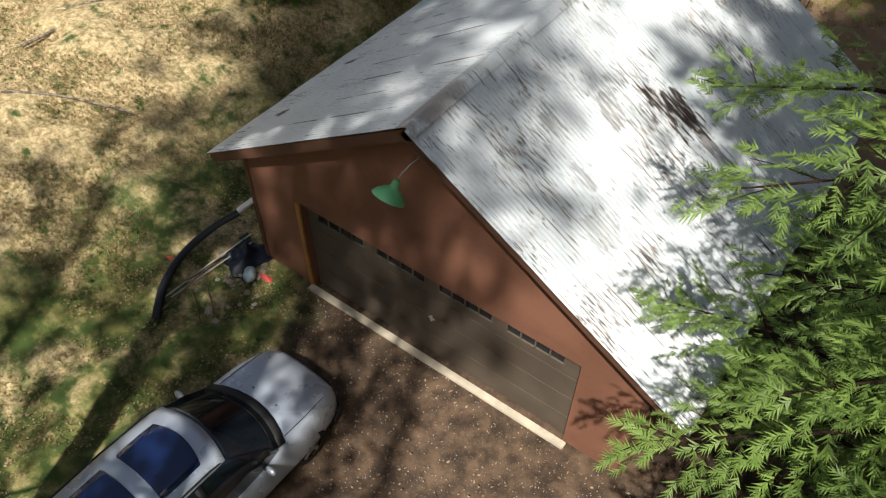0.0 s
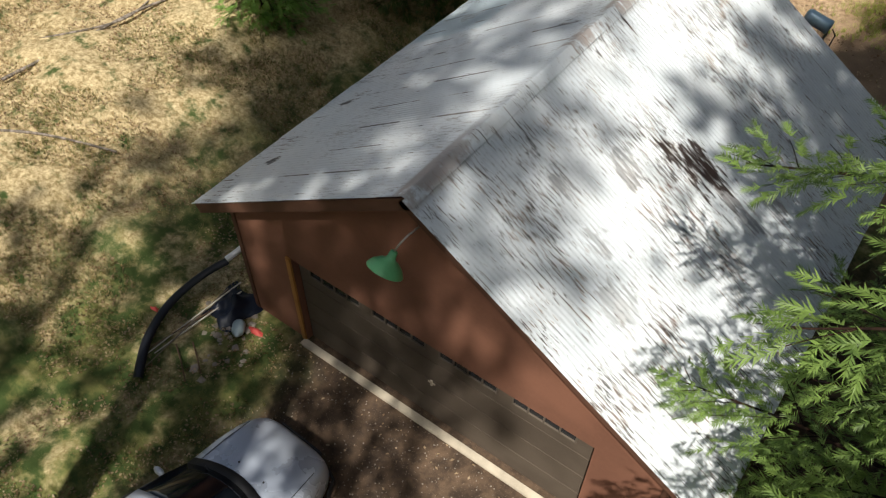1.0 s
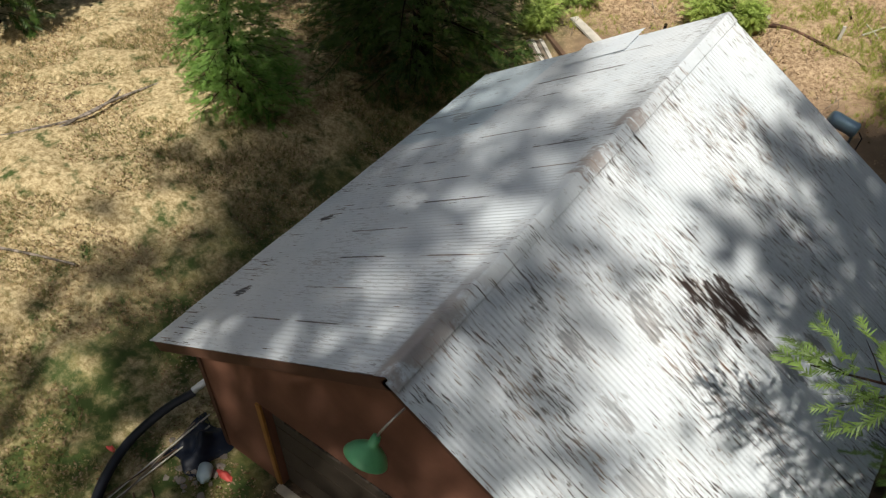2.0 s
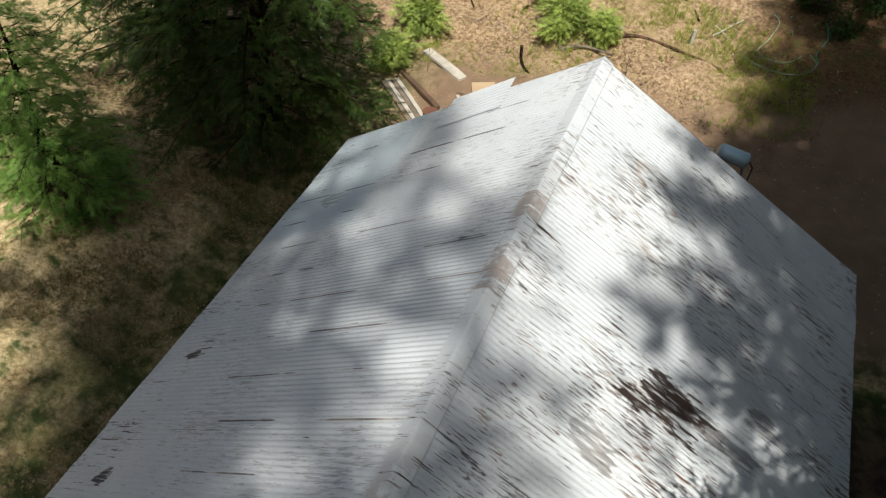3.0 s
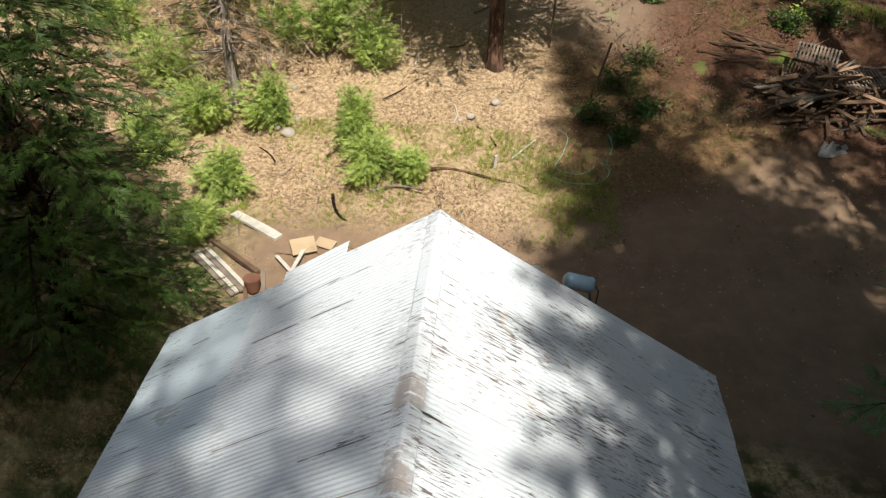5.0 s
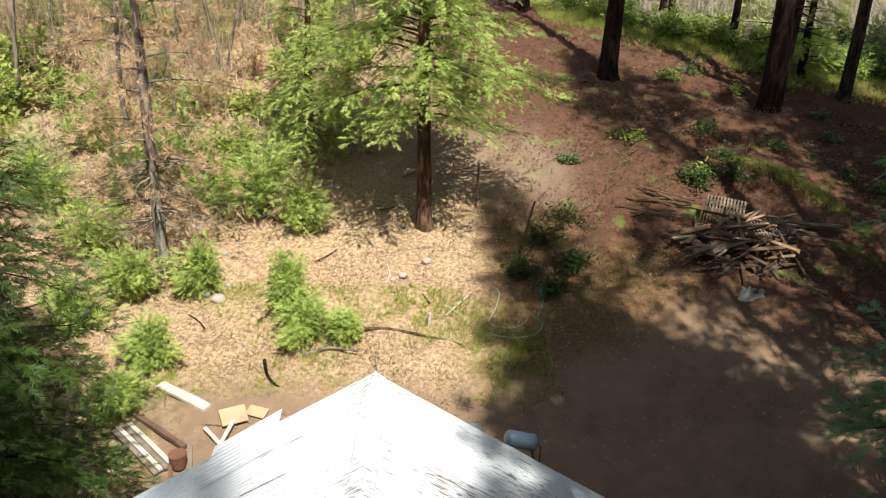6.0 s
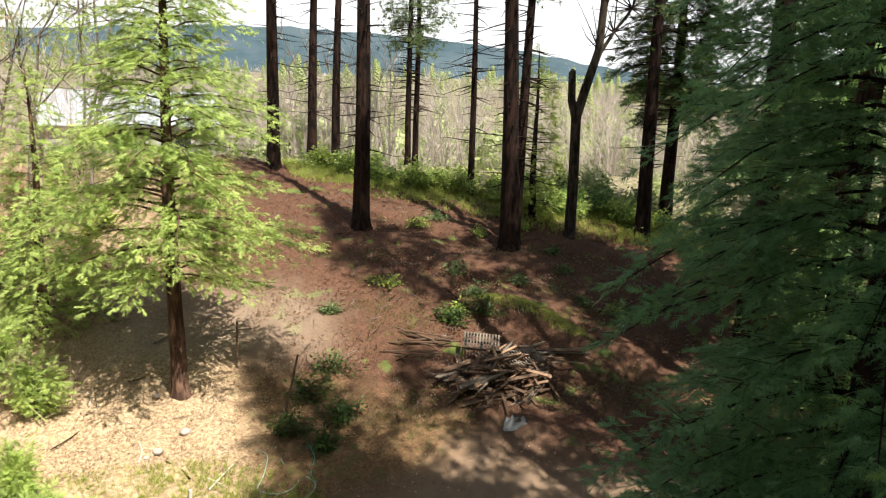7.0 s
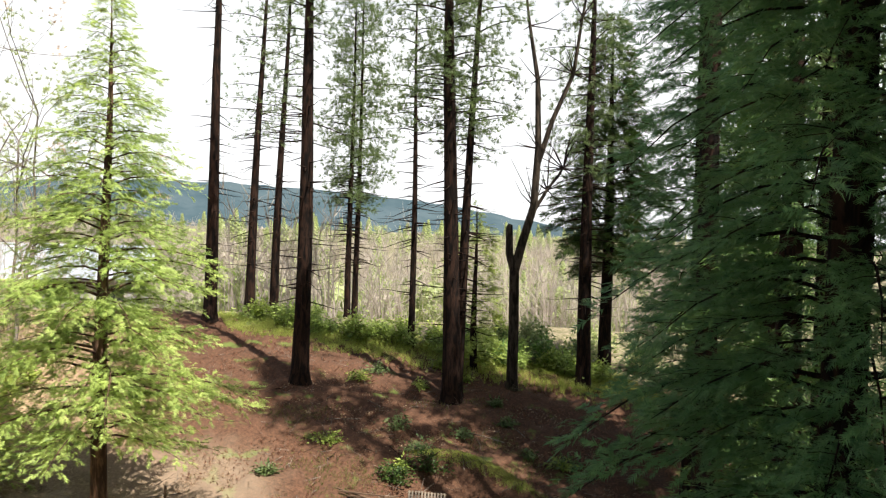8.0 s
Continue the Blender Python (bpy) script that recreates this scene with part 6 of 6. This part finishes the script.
def stone(x, y, r, seed, label="pale rounded stone half sunk in the ground", flat=0.6, name="stone", group="stones on the bank", material=None):
    rg = random.Random(seed)
    bm = bmesh.new()
    bmesh.ops.create_icosphere(bm, subdivisions=2 if name == "stone" else 1, radius=r)
    for v in bm.verts:
        v.co *= 1 + (0.28 if name == "stone" else 0.8) * noise.noise(v.co * (1.6 / r) + Vector((seed, 0, 0)))
        v.co.z *= flat
    bmesh.ops.transform(bm, matrix=pose(x, y, gz(x, y) + r * flat * 0.35, 0, 0, rg.uniform(0, 360)), verts=bm.verts)
    return tagged(part(name, bm, material or M_STONE, None, smooth=name == "stone"), label, "stone", group)


stone(-5.2, 18.8, 0.22, 3)
for k in range(12):
    stone(rs.uniform(-7.5, 1.5), rs.uniform(17.8, 22.5), rs.uniform(0.07, 0.16), 10 + k)


# ---- the woodpile ----
def wood_pile():
    pile = thing("wood_pile", "heap of broken old brown boards and slats", "wood pile")
    rg = random.Random(23)
    c = (10.45, 21.5)
    for k in range(120):
        r = 1.55 * math.sqrt(rg.uniform(0, 1))
        a = rg.uniform(0, 6.28)
        x, y = c[0] + r * math.cos(a) * 1.15, c[1] + r * math.sin(a) * 0.85
        ln = rg.uniform(0.5, 1.7)
        az = rg.gauss(0.6, 0.9)
        up = max(0.03, 0.85 * (1 - (r / 1.7) ** 2) * rg.uniform(0.35, 1.0))
        bm = bmesh.new()
        w, th = rg.uniform(0.03, 0.075), rg.uniform(0.012, 0.035)
        box(bm, (-ln / 2, -w, -th), (ln / 2, w, th))
        for v in bm.verts:
            v.co.x += rg.uniform(-0.05, 0.05)
        bmesh.ops.transform(bm, matrix=pose(x, y, gz(x, y) + up, rg.gauss(0, 25), rg.gauss(0, 14), math.degrees(az)), verts=bm.verts)
        part("board", bm, (M_OLD, M_GREYWOOD, M_OLD, M_TANWOOD)[k % 4], pile)
    for k in range(16):
        x, y = 11.5 + rg.uniform(-0.2, 0.8), 22.3 + rg.uniform(-0.7, 0.8)
        ln = rg.uniform(1.2, 2.6)
        bm = bmesh.new()
        box(bm, (-0.2, -0.035, -0.025), (ln, 0.035, 0.025))
        bmesh.ops.transform(bm, matrix=pose(x, y, gz(x, y) + rg.uniform(0.08, 0.35), rg.uniform(-20, 20), rg.uniform(-2, 6), rg.gauss(-8, 16)), verts=bm.verts)
        part("board", bm, M_GREYWOOD if k % 2 else M_OLD, pile)
    for k in range(10):
        x, y = 8.7 + rg.uniform(-1.0, 0.3), 23.5 + rg.uniform(-0.5, 0.8)
        bm = bmesh.new()
        box(bm, (-rg.uniform(0.6, 1.1), -0.03, -0.02), (rg.uniform(0.6, 1.1), 0.03, 0.02))
        bmesh.ops.transform(bm, matrix=pose(x, y, gz(x, y) + rg.uniform(0.06, 0.25), 0, rg.uniform(-6, 6), rg.gauss(-28, 14)), verts=bm.verts)
        part("board", bm, M_OLD, pile)


M_TANWOOD = plain("split_brown_wood", (0.30, 0.19, 0.12), 0.9, vary=0.45, scale=6)
wood_pile()


def pallet(x, y, z, turn, tilt, lean, label):
    p = thing("pallet", label, "pallet", "pallets on the heap", m=pose(x, y, z, tilt, lean, turn))
    for k in range(12):
        boxed("slat", (-0.62 + k * 0.105, -0.45, 0.09), (-0.56 + k * 0.105, 0.45, 0.11), M_GREYWOOD, p, bevel=0.003)
    for yy in (-0.43, -0.02, 0.39):
        boxed("stringer", (-0.64, yy, 0.0), (0.66, yy + 0.04, 0.088), M_OLD, p, bevel=0.004)
    for k in range(3):
        boxed("slat", (-0.6 + k * 0.56, -0.45, -0.022), (-0.52 + k * 0.56, 0.45, -0.002), M_GREYWOOD, p, bevel=0.003)


pallet(10.2, 22.5, gz(10.2, 22.5) + 0.72, -22, 18, 4, "grey slatted pallet tipped on the broken boards")
pallet(11.5, 21.9, gz(11.5, 21.9) + 0.42, 8, 14, -4, "dark slatted pallet half buried in boards")


def crumpled(name, x, y, w, d, h, material, label, category, seed=1, n=18):
    """A crumpled sheet or bag on the ground."""
    rg = np.random.default_rng(seed)
    gx_, gy_ = np.meshgrid(np.linspace(-1, 1, n), np.linspace(-1, 1, n), indexing="ij")
    px = gx_ * w / 2 * (1 + 0.15 * np.sin(3 * gy_ + seed))
    py = gy_ * d / 2 * (1 + 0.15 * np.sin(4 * gx_ + seed))
    hh = np.clip(1 - (gx_ ** 2 + gy_ ** 2), 0, 1) ** 0.5 * h
    for k in range(9):
        a, ph = rg.uniform(0, 6.28, 2)
        fq = rg.uniform(3, 9)
        hh = hh * (1 + 0.2 * np.sin(fq * (gx_ * math.cos(a) + gy_ * math.sin(a)) + ph))
    zz = ground_z(x + px, y + py) + hh + 0.012
    v = np.stack((x + px, y + py, zz), -1).reshape(-1, 3)
    i = np.arange(n - 1)[:, None] * n + np.arange(n - 1)[None, :]
    f = np.stack((i, i + n, i + n + 1, i + 1), -1).reshape(-1, 4)
    return tagged(put(name, mesh_from(name, v, f, material, True)), label, category)


crumpled("plastic_sheet", 10.2, 19.4, 0.9, 0.5, 0.14, plain("grey_plastic", (0.26, 0.26, 0.26), 0.6), "crumpled grey plastic sheet on the dirt", "plastic sheet", 4)

# ---- rubbish beside the garage front ----
crumpled("tarpaulin", -4.12, -0.02, 0.8, 0.85, 0.14, plain("blue_black_tarp", (0.012, 0.017, 0.032), 0.45), "crumpled blue-black tarpaulin against the wall", "tarpaulin", 6)


def half_pipe():
    """Split black drain pipe, bowed over the grass, with a white end."""
    t = thing("drain_pipe", "bowed black drain pipe with a white end", "pipe")
    line = smooth_line([(-4.62, 0.45, 0.52), (-4.86, -0.05, 0.36), (-4.95, -0.75, 0.2), (-4.72, -1.45, 0.12), (-4.28, -2.05, 0.02)], 8)
    v, f = [], []
    n = 9
    for i, p in enumerate(line):
        a = Vector(line[min(i + 1, len(line) - 1)]) - Vector(line[max(i - 1, 0)])
        side = Vector((-a.y, a.x, 0)).normalized()
        for k in range(n):
            g = math.pi * k / (n - 1)
            w = 0.085
            v.append(tuple(Vector((p[0], p[1], gz(p[0], p[1]) + p[2] + 0.02)) + side * (w * math.cos(g)) + Vector((0, 0, 0.07 * math.sin(g)))))
    for i in range(len(line) - 1):
        for k in range(n - 1):
            f.append((i * n + k, i * n + k + 1, (i + 1) * n + k + 1, (i + 1) * n + k))
    put("split_pipe", mesh_from("split_pipe", v, f, M_BLACK, True), t)
    v, f = tubes([[(Vector((-4.62, 0.42, 0.60)), 0.06), (Vector((-4.52, 0.75, 0.70)), 0.06), (Vector((-4.36, 1.15, 0.84)), 0.06)]], 14)
    put("white_pipe", mesh_from("white_pipe", v, f, M_WHITE, True), t, "white plastic pipe end")
    return t


half_pipe()
for a, b, mt in (((-4.42, 0.45), (-4.55, -1.75), M_PALE), ((-4.25, 0.3), (-4.45, -1.55), M_PALE), ((-4.5, 0.2), (-4.35, -1.9), M_GREYWOOD), ((-4.3, -1.2), (-3.6, -1.6), M_OLD), ((-4.1, -1.0), (-3.5, -1.35), M_OLD), ((-4.35, -0.3), (-4.6, -1.5), M_OLD)):
    ground_tube("stick", [a, ((a[0] + b[0]) / 2 + 0.03, (a[1] + b[1]) / 2, 0.05), b], 0.016, mt, "long thin stick in the rubbish heap", "stick", 6, 0.05, group="sticks beside the garage")
for k in range(44):
    stone(-3.75 + rs.gauss(0, 0.36), -0.75 + rs.gauss(0, 0.34), rs.uniform(0.03, 0.085), 40 + k, "pale broken chunk of plaster on the heap", 0.22, "rubble_chunk", "rubble beside the garage", plain("plaster", (0.30, 0.26, 0.225), 0.9, vary=0.4) if k == 0 else bpy.data.materials["plaster"])
bm = bmesh.new()
prof = [(0.02, 0), (0.10, 0.0), (0.115, 0.03), (0.115, 0.20), (0.09, 0.26), (0.035, 0.29), (0.035, 0.33), (0.0, 0.33)]
ring = [[bm.verts.new((max(r, 0.001) * math.cos(a), max(r, 0.001) * math.sin(a), z)) for a in [2 * math.pi * i / 16 for i in range(16)]] for r, z in prof]
for p, q in zip(ring, ring[1:]):
    for i in range(16):
        bm.faces.new((p[i], p[(i + 1) % 16], q[(i + 1) % 16], q[i]))
bmesh.ops.transform(bm, matrix=pose(-3.72, -0.24, gz(-3.7, -0.2) + 0.10, 78, 0, 40), verts=bm.verts)
tagged(part("plastic_jug", bm, plain("pale_blue_plastic", (0.36, 0.46, 0.52), 0.4), None, smooth=True), "pale blue plastic jug lying on its side", "jug")
crumpled("red_wrapper", -3.42, -0.16, 0.3, 0.12, 0.05, plain("red_plastic", (0.5, 0.07, 0.06), 0.5), "small red plastic wrapper by the wall", "wrapper", 8, 8)
crumpled("red_wrapper", -5.25, -0.9, 0.22, 0.12, 0.05, bpy.data.materials["red_plastic"], "small red plastic wrapper in the grass", "wrapper", 9, 8)


# ---- grass, leaves and gravel ----
def ground_cover():
    rng = np.random.default_rng(31)

    def lay(name, tmpl, count, xr, yr, size, mat, label, category, keep=None, stand=False, lift=0.01):
        x, y = rng.uniform(*xr, count), rng.uniform(*yr, count)
        ok = ~((np.abs(x) < 3.95) & (y > 0.12) & (y < 8.45))
        if keep is not None:
            ok &= keep(x, y)
        x, y = x[ok], y[ok]
        z = ground_z(x, y) + lift
        n = len(x)
        if stand:
            a = rng.uniform(0, 6.28, n)
            fwd = np.stack((np.cos(a), np.sin(a), np.zeros(n)), -1)
            fr = frames_from(fwd, np.tile((0, 0, 1.0), (n, 1)), rng, 0.12)
        else:
            fwd = rng.normal(0, 1, (n, 3)) * (1, 1, 0.35)
            fr = frames_from(fwd, np.tile((0, 0, 1.0), (n, 1)), rng, 0.45)
        v, f = spread(tmpl[0], tmpl[1], np.stack((x, y, z), -1), fr, rng.uniform(*size, n))
        tagged(put(name, mesh_from(name, v, f, mat)), label, category, kind="stuff")

    blades_v, blades_f = [], []
    for k in range(7):
        a, lean = k * 0.9, 0.25 + 0.1 * (k % 3)
        c, s = math.cos(a), math.sin(a)
        i = len(blades_v)
        blades_v += [(0.08 * c - 0.03 * s, 0.08 * s + 0.03 * c, 0), (0.08 * c + 0.03 * s, 0.08 * s - 0.03 * c, 0), (c * (0.1 + lean), s * (0.1 + lean), 0.8 + 0.05 * (k % 4))]
        blades_f.append((i, i + 1, i + 2))
    tuft = (np.array(blades_v), np.array(blades_f))
    patchy = lambda x, y: (np.sin(x * 1.3 + 2 * np.sin(y * 0.7)) + np.sin(y * 1.1 + x * 0.4) + rng.normal(0, 0.7, len(x))) > 0.1
    lay("grass", tuft, 42000, (-15, -2.2), (-7, 10), (0.05, 0.13), M_GRASS, "short patchy meadow grass mixed with straw", "grass", patchy, True)
    lay("fallen_leaves", LEAF, 42000, (-15, -2.5), (-7, 11), (0.03, 0.075), M_LITTER, "dead brown leaves scattered over the grass", "leaves")
    lay("fallen_leaves", LEAF, 26000, (-15, -2.5), (-7, 11), (0.025, 0.06), M_DUFF, "dark brown leaf scraps over the grass", "leaves")
    lay("dry_grass", tuft, 20000, (-16, -5), (-6, 12), (0.05, 0.14), M_STRAW, "dry straw-coloured grass on the meadow", "grass", lambda x, y: np.sin(x * 0.9 + 2) + np.sin(y * 1.4 + x * 0.6) + rng.normal(0, 0.6, len(x)) > -0.2, True)
    bank = lambda x, y: (y > 14.5 + 0.35 * np.clip(x, 0, 30) + rng.normal(0, 1.2, len(x)))
    lay("fallen_leaves", LEAF, 70000, (-14, 4.5), (13.5, 30), (0.025, 0.07), M_LITTER, "thick dry leaf litter on the bank", "leaves", bank)
    lay("fallen_leaves", LEAF, 14000, (2, 16), (14.5, 28), (0.03, 0.08), M_DUFF, "brown leaf scraps over the slope", "leaves")
    lay("fallen_leaves", LEAF, 12000, (-22, -1), (26, 40), (0.10, 0.24), M_LITTER, "dry leaves under the bare trees", "leaves")
    lay("fallen_leaves", LEAF, 2600, (-3, 16), (8.6, 22), (0.04, 0.11), M_LITTER, "pale dead leaves strewn over the yard", "leaves")
    lay("fallen_leaves", LEAF, 900, (-2.5, 5), (-6, 0.1), (0.03, 0.08), M_LITTER, "bits of leaf on the drive", "leaves")
    lay("pine_needles", TUFT_FAR, 5000, (3, 24), (22, 40), (0.08, 0.2), M_NEEDLE, "red-brown pine needles on the rise", "needles")
    lay("grass", tuft, 9000, (-6, 4), (15, 19.5), (0.08, 0.22), M_GRASS_SUN, "green grass along the foot of the bank", "grass", patchy, True)
    crest = lambda x, y: (np.abs(y - (40.5 - 0.62 * (x - 8))) < 2.4 + rng.normal(0, 0.6, len(x)))
    lay("grass", tuft, 22000, (6, 25), (28, 44), (0.12, 0.4), M_GRASS_SUN, "tall grass along the crest in a sunlit green", "grass", crest, True)
    mound = lambda x, y: (((x - 12.8) * 0.78 - (y - 24.3) * 0.62) / 2.3) ** 2 + (((x - 12.8) * 0.62 + (y - 24.3) * 0.78 - 0.1) / 0.55) ** 2 < 1.0 + rng.normal(0, 0.25, len(x))
    lay("grass", tuft, 12000, (10.4, 15.2), (22, 26.8), (0.06, 0.16), M_GRASS_SUN, "mossy grass on the mound", "grass", mound, True)
    dips = lambda x, y: (np.sin(x * 0.9 + 1) + np.sin(y * 1.3) + rng.normal(0, 0.5, len(x))) > 1.0
    lay("grass", tuft, 14000, (3, 16), (19, 30), (0.06, 0.18), M_GRASS, "thin grass in patches on the slope", "grass", dips, True)
    stick = (np.array(((0, 0.012, 0.01), (0, -0.012, 0.01), (1, 0, 0.05), (0.45, 0.01, 0.03), (0.45, -0.01, 0.03), (0.8, 0.3, 0.09))), np.array(((0, 1, 2), (3, 4, 5))))
    lay("fallen_twigs", stick, 1500, (4, 20), (20, 36), (0.25, 1.3), M_TWIG, "fallen dead twigs on the rise", "twigs")
    lay("fallen_twigs", stick, 700, (-13, 3), (14, 26), (0.25, 1.1), M_TWIG, "fallen dead twigs on the leafy bank", "twigs")
    lay("fallen_leaves", LEAF, 9000, (3, 20), (20, 36), (0.05, 0.13), M_LITTER, "dead leaves among the needles of the rise", "leaves", lambda x, y: np.sin(x * 0.8) + np.sin(y * 0.6 + x * 0.3) > 0.2)
    pv = np.array(((1, 0, 0), (0, 1, 0), (-1, 0, 0), (0, -1, 0), (0, 0, 0.8), (0.2, 0.1, -0.6)), float)
    pf = np.array(((0, 1, 4), (1, 2, 4), (2, 3, 4), (3, 0, 4), (1, 0, 5), (2, 1, 5), (3, 2, 5), (0, 3, 5)))
    lay("gravel", (pv, pf), 3600, (-2.6, 6), (-7, 0.1), (0.006, 0.017), M_STONE, "loose gravel on the packed drive", "gravel")


# grass blades again, with the brightness of sunlight put into the green
M_GRASS_SUN = leafy("sunlit_grass", (0.20, 0.27, 0.04), (0.50, 0.54, 0.15))
M_DUFF = leafy("brown_leaf_scrap", (0.05, 0.028, 0.016), (0.30, 0.17, 0.085))
M_NEEDLE = leafy("red_needle", (0.10, 0.045, 0.03), (0.32, 0.16, 0.10))
ground_cover()
